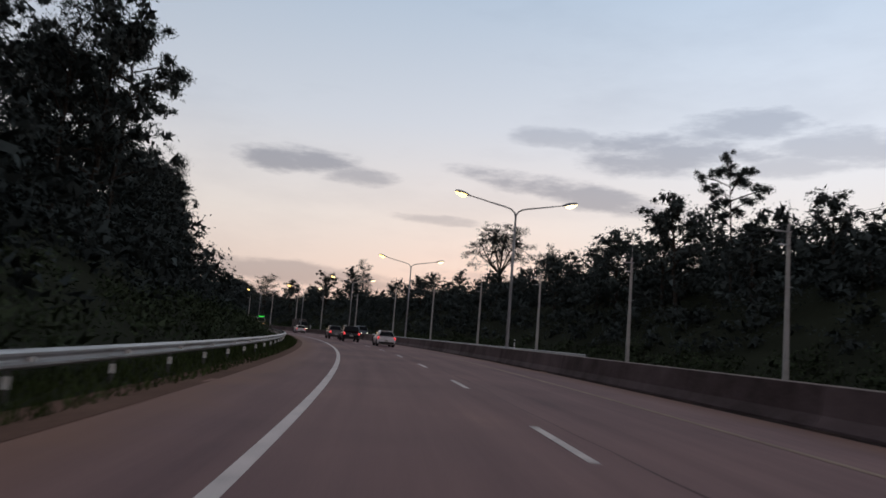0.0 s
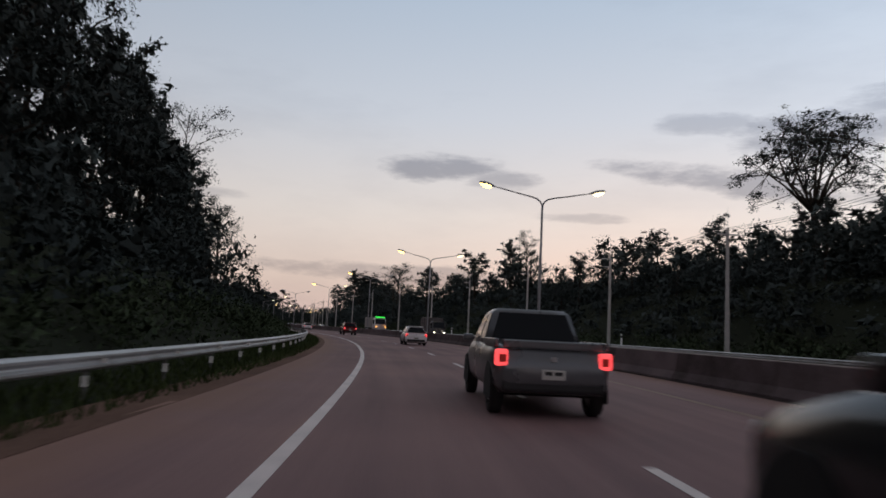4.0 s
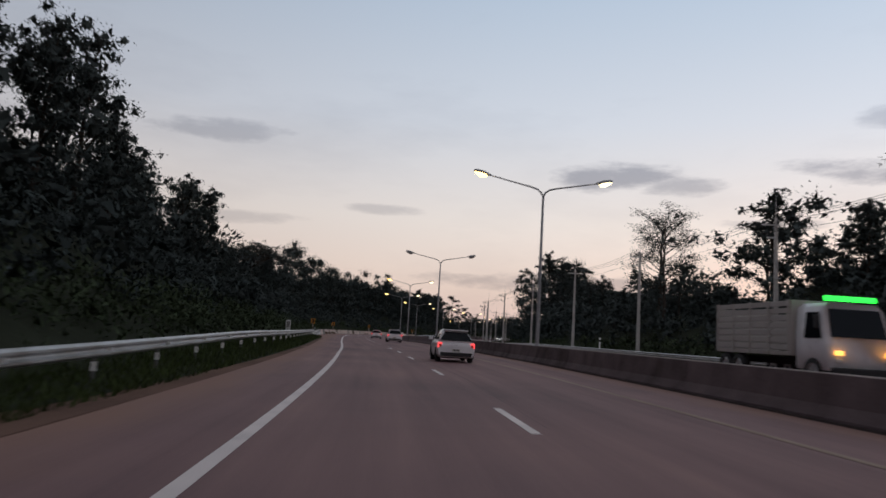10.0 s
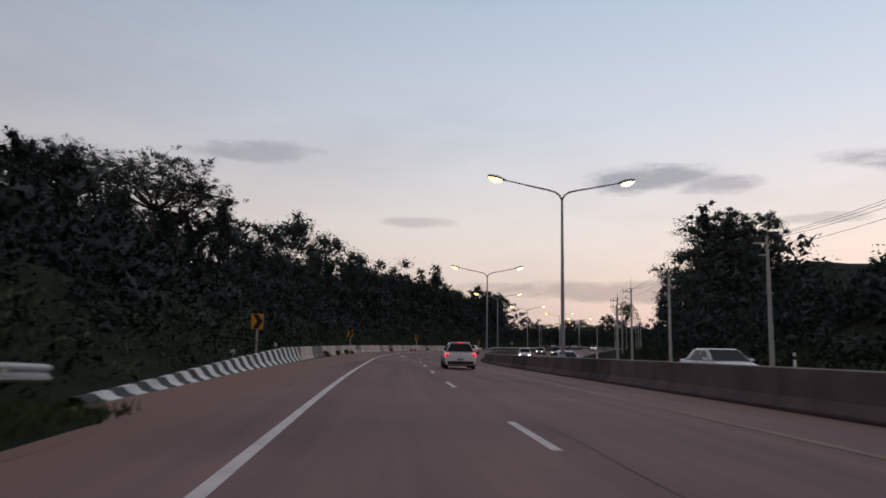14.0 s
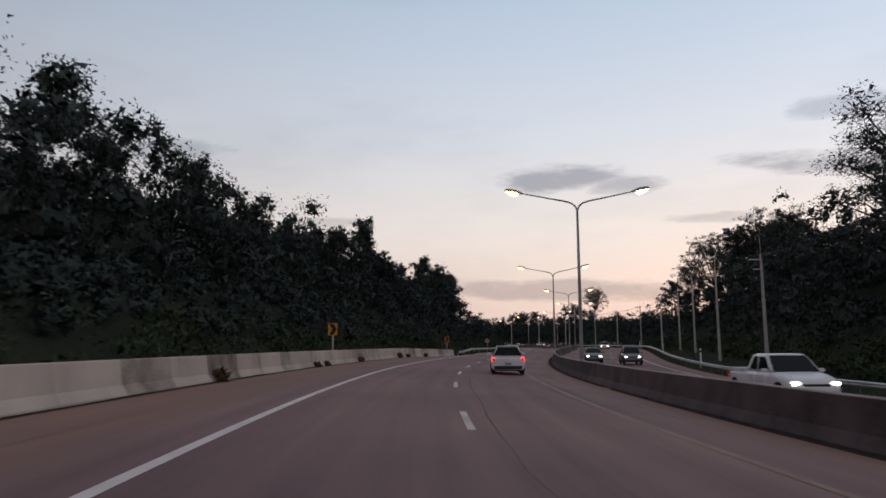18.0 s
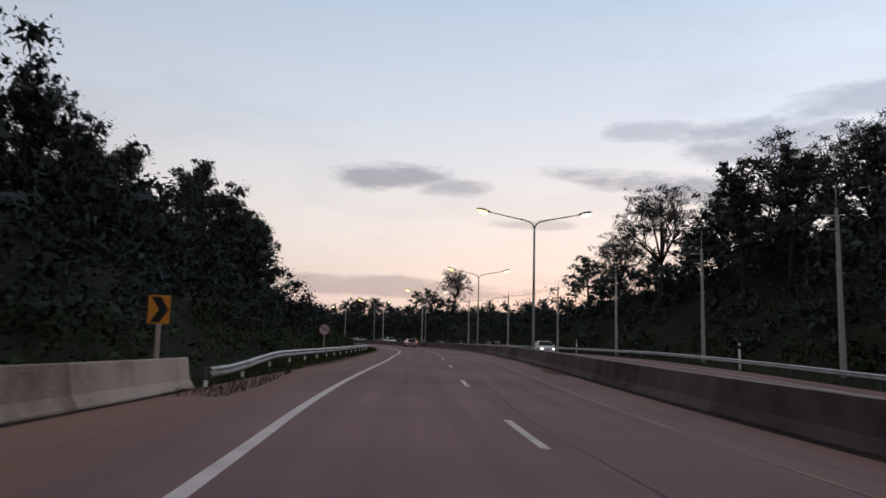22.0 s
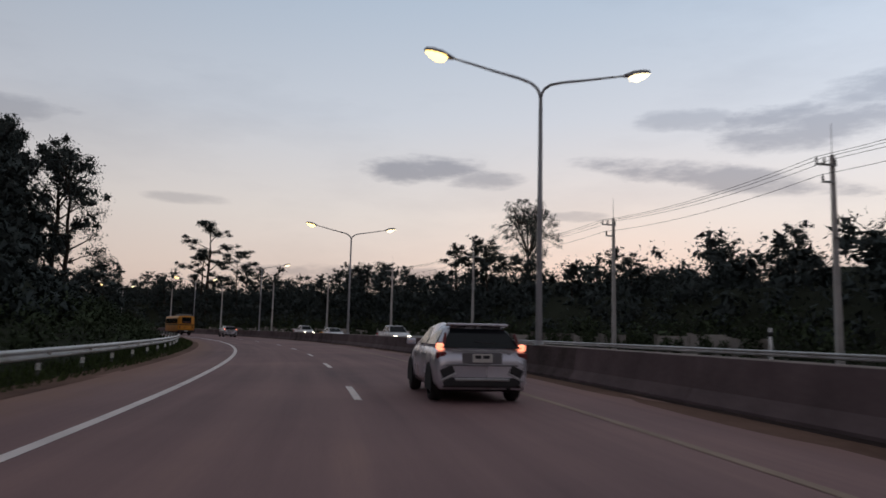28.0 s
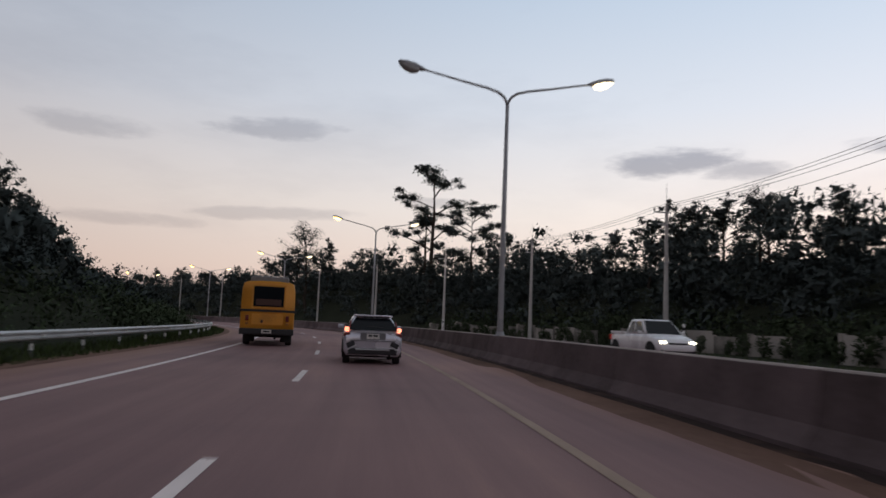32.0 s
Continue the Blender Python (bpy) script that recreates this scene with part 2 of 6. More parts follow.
POLECONC = material("pole_concrete", (0.50, 0.475, 0.45), 0.85, vary=0.25, scale=1.5, fine=30, bump=0.2, rand=0.2)
REFLECT = material("reflector_sheet", (0.95, 0.93, 0.88), 0.3, vary=0.1, scale=8, fine=40, bump=0, rand=0.15)
DIRT = material("verge_earth", (0.185, 0.112, 0.086), 1.0, spec=0.05, vary=0.5, scale=0.25, fine=8, bump=0.6)
GROUND = material("forest_floor", (0.030, 0.034, 0.022), 1.0, vary=0.5, scale=0.12, fine=3, bump=0.8, spec=0.05)
GRASS = material("verge_grass", (0.050, 0.068, 0.022), 0.85, vary=0.4, scale=0.6, fine=6, bump=0, island=0.7, spec=0.15)
LEAF = material("tree_leaves", (0.078, 0.094, 0.090), 0.9, vary=0.3, scale=0.3, fine=3, bump=0, island=0.12, rand=0.3, spec=0.03)
LEAF2 = material("shrub_leaves", (0.068, 0.088, 0.050), 0.9, vary=0.4, scale=0.15, fine=2, bump=0, island=0.35, spec=0.03)
BARK = material("bark", (0.055, 0.046, 0.038), 0.95, vary=0.35, scale=2, fine=14, bump=0.5, spec=0.1)
GRIME = material("gutter_grime", (0.045, 0.033, 0.031), 1.0, vary=0.6, scale=0.8, fine=9, bump=0.6, spec=0.05, dark=(0.13, 0.078, 0.062))
# steel darker than the rails: shade among the grass put into the posts' colour
POSTGREY = material("darkened_post_steel", (0.13, 0.125, 0.115), 0.8, vary=0.3, scale=2, fine=20, bump=0.1, spec=0.2)
# paler than the barrier's concrete: the skylight on its top put into the colour
CAP = material("painted_lit_barrier_top", (0.42, 0.36, 0.33), 0.9, vary=0.3, scale=0.9, fine=18, bump=0.2, rand=0.15, spec=0.2)
RUBBER = material("tyre_rubber", (0.018, 0.018, 0.018), 0.8, scale=4, fine=30)
RIM = material("wheel_rim", (0.42, 0.42, 0.43), 0.4, metal=0.7, scale=5, fine=30)
GLASS = material("tinted_glass", (0.010, 0.012, 0.015), 0.10, vary=0.1, scale=1, fine=5, bump=0, spec=0.16)
DARK = material("dark_plastic", (0.02, 0.02, 0.022), 0.55, vary=0.2, scale=3, fine=30)
RUBLACK = material("underbody", (0.012, 0.012, 0.012), 0.9, scale=3, fine=30)
LAMPLIT = material("lit_lamp_lens", (0.9, 0.8, 0.6), 0.3, bump=0, emit=(1.0, 0.62, 0.17, 5.0))
LAMPLIT2 = material("lit_lamp_lens_white", (0.9, 0.85, 0.75), 0.3, bump=0, emit=(1.0, 0.80, 0.45, 3.0))
LAMPOFF = material("unlit_lamp_lens", (0.35, 0.35, 0.34), 0.25, bump=0, vary=0.1)
TAIL = material("tail_light_lit", (0.5, 0.02, 0.02), 0.3, bump=0, vary=0.1, emit=(1.0, 0.085, 0.09, 1.5))
TAILWARM = material("tail_light_glow", (0.7, 0.2, 0.12), 0.3, bump=0, vary=0.1, emit=(1.0, 0.30, 0.17, 2.2))
TAILDIM = material("tail_light_lens", (0.32, 0.02, 0.02), 0.25, bump=0, vary=0.15, emit=(1.0, 0.06, 0.04, 0.1))
HEAD = material("headlight_lit", (0.9, 0.9, 0.85), 0.2, bump=0, vary=0.05, emit=(1.0, 0.88, 0.66, 7.0))
GREENBAR = material("green_light_bar", (0.1, 0.8, 0.2), 0.3, bump=0, vary=0.05, emit=(0.03, 1.0, 0.07, 1.6))
ORANGE = material("marker_lamp_orange", (0.8, 0.3, 0.05), 0.3, bump=0, vary=0.05, emit=(1.0, 0.42, 0.08, 3.0))
PLATE = material("number_plate", (0.62, 0.60, 0.56), 0.5, vary=0.08, scale=6, fine=30, bump=0)
SIGNYEL = material("sign_orange_sheet", (0.80, 0.32, 0.04), 0.4, vary=0.15, scale=3, fine=20, bump=0)
SIGNBLK = material("sign_black", (0.015, 0.015, 0.015), 0.5, bump=0)
SIGNWHT = material("sign_white_sheet", (0.74, 0.68, 0.67), 0.45, vary=0.08, scale=4, fine=20, bump=0)
SIGNRED = material("sign_red_sheet", (0.44, 0.11, 0.10), 0.45, vary=0.15, scale=4, fine=20, bump=0)


def paint(name, col, rough=0.28, metal=0.2):
    return material(name, col, rough, metal=metal, vary=0.1, scale=1.4, fine=30, bump=0.02)


# ---------------------------------------------------------------- mesh helpers
def mesh_of(name, verts, faces, mats, smooth=False, mi=None):
    me = bpy.data.meshes.new(name)
    me.from_pydata([tuple(v) for v in verts], [], faces)
    for m in mats if isinstance(mats, (list, tuple)) else [mats]:
        me.materials.append(m)
    if mi is not None:
        me.polygons.foreach_set("material_index", mi)
    if smooth:
        me.polygons.foreach_set("use_smooth", [True] * len(me.polygons))
    me.update()
    return me


def part(name, data, material_=None, parent=None, label="", at=None):
    """Links a mesh (or a bmesh) as one object under a thing or a part."""
    if isinstance(data, bmesh.types.BMesh):
        me = bpy.data.meshes.new(name)
        data.to_mesh(me)
        data.free()
        data = me
    if material_ and not data.materials:
        data.materials.append(material_)
    ob = new(name, data)
    if parent:
        ob.parent = parent
    if at is not None:
        ob.matrix_basis = at if isinstance(at, Matrix) else Matrix.Translation(at)
    return tagged(ob, label) if label else ob


def thing(name, at, label, category, group="", kind=""):
    ob = new(name)
    ob.empty_display_size = 0.3
    ob.matrix_basis = at
    return tagged(ob, label, category, group, kind)


def box(size, at=(0, 0, 0), bevel=0.02, seg=2, rot=None):
    bm = bmesh.new()
    bmesh.ops.create_cube(bm, size=1.0, matrix=Matrix.Diagonal((*size, 1)))
    if bevel:
        bmesh.ops.bevel(bm, geom=bm.edges[:], offset=min(bevel, min(size) * 0.45), segments=seg, affect="EDGES", profile=0.6)
    m = Matrix.Translation(at)
    if rot is not None:
        m = m @ Euler([radians(a) for a in rot]).to_matrix().to_4x4()
    bmesh.ops.transform(bm, matrix=m, verts=bm.verts[:])
    return bm


def tube_data(path, radii, seg=8, caps=True):
    """Vertices and faces of a tube along points with a radius at each."""
    path = [Vector(p) for p in path]
    V, F = [], []
    side = None
    for i, p in enumerate(path):
        d = (path[min(i + 1, len(path) - 1)] - path[max(i - 1, 0)]).normalized()
        if side is None:
            side = d.orthogonal().normalized()
        side = (side - d * side.dot(d)).normalized()
        up_ = d.cross(side)
        for k in range(seg):
            a = 2 * math.pi * k / seg
            V.append(p + (side * math.cos(a) + up_ * math.sin(a)) * radii[i])
        if i:
            o = (i - 1) * seg
            for k in range(seg):
                F.append((o + k, o + (k + 1) % seg, o + seg + (k + 1) % seg, o + seg + k))
    if caps:
        F.append(tuple(range(seg - 1, -1, -1)))
        F.append(tuple(range(len(V) - seg, len(V))))
    return V, F


def tube(name, path, radii, mat, seg=8, smooth=True):
    V, F = tube_data(path, radii if isinstance(radii, (list, tuple)) else [radii] * len(path), seg)
    return mesh_of(name, V, F, mat, smooth)


def loft(name, rings, mat, smooth=True, closed=True, caps=True):
    V, F = [], []
    k = len(rings[0])
    for i, r in enumerate(rings):
        V += [tuple(p) for p in r]
        if i:
            o = (i - 1) * k
            for j in range(k if closed else k - 1):
                F.append((o + j, o + (j + 1) % k, o + k + (j + 1) % k, o + k + j))
    if caps:
        F.append(tuple(range(k - 1, -1, -1)))
        F.append(tuple(range(len(V) - k, len(V))))
    return mesh_of(name, V, F, mat, smooth)


# ---------------------------------------------------------------- the road's line: the median, lamp by lamp
SPINE = [(7.0, -37.8), (9.0, 2.9), (7.4, 43.5), (2.3, 83.9), (-6.3, 124.1), (-19.0, 163.2), (-34.9, 200.4), (-52.6, 236.1), (-72.9, 272.2),
         (-92.3, 307.7), (-110.4, 344.1), (-123.1, 382.2), (-130.9, 422.5), (-134.8, 462.9), (-139.2, 503.8), (-149.1, 543.7), (-164.7, 581.6),
         (-185.7, 616.5), (-210.2, 648.0), (-243.0, 676.0), (-279.0, 698.0), (-317.0, 715.0), (-356.0, 729.0), (-396.0, 741.0), (-436.0, 752.0)]


def smooth_line(pts, k):
    p = [np.array(q) for q in [(2 * pts[0][0] - pts[1][0], 2 * pts[0][1] - pts[1][1]), *pts, (2 * pts[-1][0] - pts[-2][0], 2 * pts[-1][1] - pts[-2][1])]]
    out = []
    for i in range(1, len(p) - 2):
        a, b, c, d = p[i - 1 : i + 3]
        for u in np.linspace(0, 1, k, endpoint=False):
            out.append(0.5 * (2 * b + (c - a) * u + (2 * a - 5 * b + 4 * c - d) * u**2 + (3 * b - a - 3 * c + d) * u**3))
    return np.array(out + [p[-2]])


LINE = smooth_line(SPINE, 40)
for _ in range(12):                       # take the small kinks out
    LINE[1:-1] = 0.25 * LINE[:-2] + 0.5 * LINE[1:-1] + 0.25 * LINE[2:]
ARC = np.r_[0, np.cumsum(np.linalg.norm(np.diff(LINE, axis=0), axis=1))]
ARC -= ARC[80]                            # s = 0 at the first lamp that the drive passes
S0, S1 = float(ARC[0]), float(ARC[-1])
TAN = np.gradient(LINE, axis=0)
TAN /= np.linalg.norm(TAN, axis=1)[:, None]


def ease(a, b, x):
    u = min(1.0, max(0.0, (x - a) / (b - a)))
    return u * u * (3 - 2 * u)


def bank(s):
    """Cross fall of the carriageways: it leans to the right in the right-hand bend."""
    return 0.006 - 0.066 * ease(245, 335, s) * (1 - ease(375, 470, s))


def road_z(s, m):
    dip = 0.34 * ease(390, 424, s) * (1 - ease(421, 430, s)) * ease(-10.3, -13.0, m)
    return bank(s) * max(-1.0, min(m, 14) + 9.0) - dip


# how far the left carriageway swings from its usual 10 m beside the median
WIDER = [(-41, -0.15), (0, -0.14), (41, -0.23), (82, -0.47), (122, -0.39), (163, -0.06), (204, -0.57), (245, -0.31), (286, -0.36), (326, -0.3), (367, 0.0),
         (408, 0.67), (449, 0.54), (490, 0.2), (530, 0.03), (571, 0.1), (612, 0.22), (700, 0.2)]


def table(keys, s):
    return float(np.interp(s, [k for k, _ in keys], [v for _, v in keys]))


def at(s, m, z=0.0, flat=False):
    """The world place at s metres along the median, m metres to its right, z over the road."""
    m += table(WIDER, s) * ease(-1.0, -6.0, m)
    s_ = min(max(s, S0), S1)
    x, y = np.interp(s_, ARC, LINE[:, 0]), np.interp(s_, ARC, LINE[:, 1])
    tx, ty = np.interp(s_, ARC, TAN[:, 0]), np.interp(s_, ARC, TAN[:, 1])
    x, y = x + (s - s_) * tx, y + (s - s_) * ty
    l = math.hypot(tx, ty)
    return Vector((x + m * ty / l, y - m * tx / l, z + (0 if flat else road_z(s, m))))


def heading(s):
    tx, ty = np.interp(s, ARC, TAN[:, 0]), np.interp(s, ARC, TAN[:, 1])
    return math.degrees(math.atan2(-tx, ty))


def frame_at(s, m, z=0.0, turn=0.0):
    return Matrix.Translation(at(s, m, z)) @ Matrix.Rotation(radians(heading(s) + turn), 4, "Z")


# heights of the tree line: on the left bank 31 m from the median, on the right 40 m from it
LEFT_TOP = [(-80, 22), (0, 22), (20, 20.5), (45, 20.5), (56, 21), (64, 20), (68, 22.5), (76, 24.3), (105, 25), (120, 26), (132, 24.5), (144, 20.5), (152, 19), (158, 17.6),
            (165, 18.6), (175, 21.5), (183, 22), (192, 20.5), (209, 21.5), (217, 24.5), (224, 23.5), (227, 19), (237, 18.3), (247, 14.6), (256, 15.5), (261, 18.5),
            (266, 20.5), (275, 20.8), (279, 16), (284, 13.8), (291, 13.8), (300, 14.8), (304, 14.4), (310, 13.8), (320, 14.2), (328, 17.6), (341, 17.0), (346, 12.3),
            (356, 14.0), (363, 14.0), (368, 15.2), (378, 17.6), (386, 17.6), (392, 17.6), (398, 16.6), (402, 15.6), (408, 15.8), (413, 17.3), (420, 18.6), (428, 20),
            (436, 20.6), (441, 17.5), (447, 17.5), (453, 15.2), (460, 15.5), (467, 16), (477, 18.2), (485, 20), (493, 19.8), (508, 20.3), (513, 20), (516, 19),
            (522, 20.5), (530, 22.5), (534, 18.5), (538, 14.5), (548, 13.5), (560, 17), (575, 20), (598, 23), (612, 24), (622, 20), (632, 12.5), (655, 13), (700, 10), (800, 12)]
RIGHT_TOP = [(-80, 20), (16, 17.6), (27, 19.2), (38, 21.8), (55, 20.6), (72, 19.8), (82, 18.2), (100, 17.4), (120, 18), (135, 16), (146, 18), (160, 16), (170, 12), (180, 12),
             (190, 20), (210, 19), (225, 17), (236, 18), (244, 17), (250, 10), (254, 8.5), (262, 12), (280, 14), (296, 12), (311, 13.5), (330, 11), (343, 9.5), (350, 11.5), (357, 17), (378, 21),
             (398, 25), (418, 23), (438, 17.5), (448, 19), (465, 22), (478, 24), (490, 24.5), (500, 26), (507, 27), (513, 21), (520, 19), (528, 19), (536, 18), (541, 15), (546, 13), (556, 12), (575, 13),
             (590, 12.5), (605, 14.5), (630, 16), (644, 13.2), (654, 15.5), (661, 14.5), (674, 13.8), (690, 16), (720, 16.5), (750, 18), (766, 21), (800, 16), (900, 16)]


def ground_z(s, m):
    """Lie of the land: verges beside the road, a wooded bank on the left, a wooded rise on the right."""
    z = road_z(s, m)
    if m < -12.3:
        z += 0.3 * ease(165, 200, s) * (1 - ease(257, 265, s)) * ease(-12.3, -13.6, m)
        z += -0.10 * ease(-12.3, -13.4, m) if m > -15.5 else -0.1
        z += min(max(0.0, -m - 15.6) * 0.50, 0.34 * table(LEFT_TOP, s)) + 0.35 * noise.noise(Vector((s * 0.11, m * 0.2, 3.0))) * ease(-15.5, -20, m)
        hill = 0.54 * table(LEFT_TOP, s) * (min(-m, 46) - 8.8) / 22.2 + 1.6 * noise.noise(Vector((s * 0.13, m * 0.1, 5.0)))
        z += max(0.0, hill - z) * ease(-33, -41, m)
    if m > 12.3:
        z += -0.25 * ease(12.3, 15.0, m)
        z += min(max(0.0, m - 25.0) * 0.55, 0.50 * table(RIGHT_TOP, s)) + 0.35 * noise.noise(Vector((s * 0.1, m * 0.15, 8.0))) * ease(20, 30, m)
        hill = 0.56 * table(RIGHT_TOP, s) * (min(m, 52) + 9.0) / 49.0 + 1.6 * noise.noise(Vector((s * 0.13, m * 0.1, 6.0)))
        z += max(0.0, hill - z) * ease(39, 50, m)
    return z


# ---------------------------------------------------------------- ground and carriageways
def strip(name, s_list, m_list, mat, zf, uv=False):
    V, F = [], []
    k = len(m_list)
    for s in s_list:
        for m in m_list:
            p = at(s, m, 0, True)
            p.z = zf(s, m)
            V.append(p)
    for i in range(len(s_list) - 1):
        for j in range(k - 1):
            a = i * k + j
            F.append((a, a + 1, a + k + 1, a + k))
    me = mesh_of(name, V, F, mat, True)
    if uv:
        lay = me.uv_layers.new(name="UVMap")
        co = np.array([[s, abs(m)] for s in s_list for m in m_list], float)
        idx = np.empty(len(me.loops), int)
        me.loops.foreach_get("vertex_index", idx)
        lay.data.foreach_set("uv", co[idx].ravel())
    return me


S_GROUND = list(np.arange(S0 - 120, S1 + 1, 4.0))
S_ROAD = list(np.arange(S0 - 120, S1 + 1, 3.0))
M_GROUND = [-110, -80, -60, -48, -43, -39, -35, -32, -29, -25, -22, -19.5, -17.5, -16, -15, -14, -13, -12.2, -6, 0, 6, 12.2, 13.5, 15, 18, 22, 25, 28, 32, 37, 41, 45, 49, 54, 60, 80, 110]
me = strip("ground", S_GROUND, M_GROUND, GROUND, lambda s, m: ground_z(s, m) - (0.12 if abs(m) < 12.25 else 0.0) - (6 if abs(m) > 100 else 0))
bm = bmesh.new()
bm.from_mesh(me)
far = [bm.verts.new(v) for v in ((-3000, -2600, -5), (3000, -2600, -5), (3000, 3400, -5), (-3000, 3400, -5))]
bm.faces.new(far)
bm.to_mesh(me)
bm.free()
tagged(new("ground", me), "dark forest floor with low growth and fallen leaves", "ground", kind="structure")
tagged(new("road", strip("road", S_ROAD, [-12.35, -11, -10, -8.2, -6.4, -4.6, -2.9, -1.5, -0.3], ROAD, road_z, True)),
       "worn grey asphalt carriageway dusted with reddish earth", "road", kind="structure")
def wide_shoulder():
    """Paved shoulder that widens to the foot of the roadside barrier in the bend."""
    ss = list(np.arange(250.0, 432.1, 2.0))
    V, F = [], []
    for q in ss:
        out = -12.33 - 2.05 * ease(250, 266, q) * (1 - ease(420, 432, q))
        for j in range(4):
            m = -12.3 + (out + 12.3) * j / 3
            p = at(q, m, 0, True)
            p.z = road_z(q, m) + 0.004
            V.append(p)
    for i in range(len(ss) - 1):
        for j in range(3):
            a = i * 4 + j
            F.append((a, a + 1, a + 5, a + 4))
    me = mesh_of("shoulder", V, F, ROAD, True)
    lay = me.uv_layers.new(name="UVMap")
    for lp in me.loops:
        i, j = divmod(lp.vertex_index, 4)
        lay.data[lp.index].uv = (ss[i], 11.6 + 0.3 * j)
    return me


tagged(new("shoulder", wide_shoulder()), "paved shoulder dusted with reddish earth beside the concrete barrier", "road shoulder", kind="structure")
tagged(new("road_opposite", strip("road_opposite", S_ROAD, [0.3, 1.5, 2.9, 4.6, 6.4, 8.2, 10, 11, 12.35], ROAD, road_z, True)),
       "asphalt carriageway of the oncoming traffic", "road", kind="structure")


for s0, s1 in ((S0 - 120, 252.0), (430.0, S1)):
    tagged(new("verge", strip("verge", list(np.arange(s0, s1 + 0.1, 3.0)), [-13.3, -12.9, -12.5, -12.2], DIRT, lambda s, m: road_z(s, m) + 0.006 - 0.05 * ease(-12.3, -13.4, m) + 0.012 * noise.noise(Vector((s * 0.6, m * 2, 1.0))))),
           "bare earth edge between the asphalt and the grass", "dirt", kind="structure")
tagged(new("median_dust", strip("median_dust", S_ROAD, [-0.62, -0.48, -0.30], GRIME, lambda s, m: road_z(s, m) + 0.004 + 0.008 * noise.noise(Vector((s * 0.7, m * 2, 5.0))))),
       "dark grime gathered along the foot of the barrier", "dirt", kind="structure")


tagged(new("median_sand", strip("median_sand", list(np.arange(430.0, S1, 2.0)), [-1.5, -1.2, -0.9, -0.6], DIRT,
       lambda s, m: road_z(s, m) + 0.004 + 0.016 * noise.noise(Vector((s * 0.25, m * 1.5, 11.0))) - 0.012 * ease(-1.0, -1.5, m))), "reddish sand washed along the median barrier", "dirt", kind="structure")
tagged(new("wall_foot_dirt", strip("wall_foot_dirt", list(np.arange(296.0, 421.1, 1.5)), [-14.36, -14.24, -14.12], GRIME,
       lambda s, m: road_z(s, m) + 0.012 + 0.05 * max(0.0, noise.noise(Vector((s * 0.35, m, 7.0)))) * ease(-14.12, -14.3, m))), "dark earth gathered along the foot of the pale barrier", "dirt", kind="structure")


def seam(s0, s1, m, w, seed):
    """A wavering tar-filled crack along the lanes."""
    ss = list(np.arange(s0, s1, 1.5))
    V, F = [], []
    for q in ss:
        mid = m + 0.22 * noise.noise(Vector((q * 0.12, seed, 2.0))) + 0.06 * noise.noise(Vector((q * 0.6, seed, 4.0)))
        half = w * (0.5 + 0.4 * noise.noise(Vector((q * 0.4, seed, 6.0))))
        for x in (mid - half, mid + half):
            p = at(q, x, 0, True)
            p.z = road_z(q, x) + 0.004
            V.append(p)
    F = [(2 * i, 2 * i + 1, 2 * i + 3, 2 * i + 2) for i in range(len(ss) - 1)]
    tagged(new("tar_seam", mesh_of("tar_seam", V, F, TAR)), "thin dark tar-filled seam along the asphalt", "road seam", "tar seams", "structure")


TAR = material("tar_filler", (0.16, 0.10, 0.097), 0.75, vary=0.4, scale=1.5, fine=20, bump=0.1, spec=0.2)
for k, (s0, s1, m, w) in enumerate(((-60, 40, -5.95, 0.02), (175, 262, -6.0, 0.02), (318, 425, -5.9, 0.035), (452, 505, -6.9, 0.025))):
    seam(s0, s1, m, w, k * 3.7)


# ---------------------------------------------------------------- road markings
def line_mesh(name, s0, s1, m, w, mat, step=2.0):
    ss = list(np.arange(s0, s1, step)) + [s1]
    return strip(name, ss, [m - w / 2, m + w / 2], mat, lambda s, mm: road_z(s, mm) + 0.006)


tagged(new("edge_line", line_mesh("edge_line", S0 - 60, S1, -10.0, 0.17, PAINT)), "solid white edge line, slightly worn", "road marking", kind="structure")
tagged(new("median_line", line_mesh("median_line", S0 - 60, S1, -2.9, 0.15, YELLOWLINE)), "solid faded line along the median side", "road marking", kind="structure")
tagged(new("edge_line_opposite", line_mesh("edge_line_opposite", S0 - 60, S1, 10.0, 0.15, PAINT)), "solid white edge line of the other carriageway", "road marking", kind="structure")
lane = thing("lane_line", Matrix(), "broken white lane line of worn paint", "road marking", kind="structure")
# where single dashes of the lane line begin; between them they follow about 11 m apart
DASHES = [-166.0, -13.8, -2.4, 43.0, 53.4, 97.9, 107.5, 130.7, 143.2, 152.8, 174.3, 187.0, 199.0, 217.7, 232.1, 270.1, 281.0, 311.5, 322.0, 339.7, 351.4, 381.7, 391.6,
          409.5, 421.4, 449.1, 464.4, 474.5, 521.7, 533.0, 564.6, 579.2, 590.6, 850.0]
for d0, d1 in zip(DASHES, DASHES[1:]):
    gaps = max(1, round((d1 - d0) / 11.2))
    for k in range(gaps):
        s = d0 + (d1 - d0) * k / gaps
        part("dash", line_mesh("dash", s, s + 3.2, -6.42, 0.14, PAINT, 1.6), None, lane)
lane2 = thing("lane_line_opposite", Matrix(), "broken white lane line of the other carriageway", "road marking", kind="structure")
s = S0 - 50
while s < S1 - 10:
    part("dash", line_mesh("dash", s, s + 3.0, 6.45, 0.14, PAINT, 1.5), None, lane2)
    s += 12.4


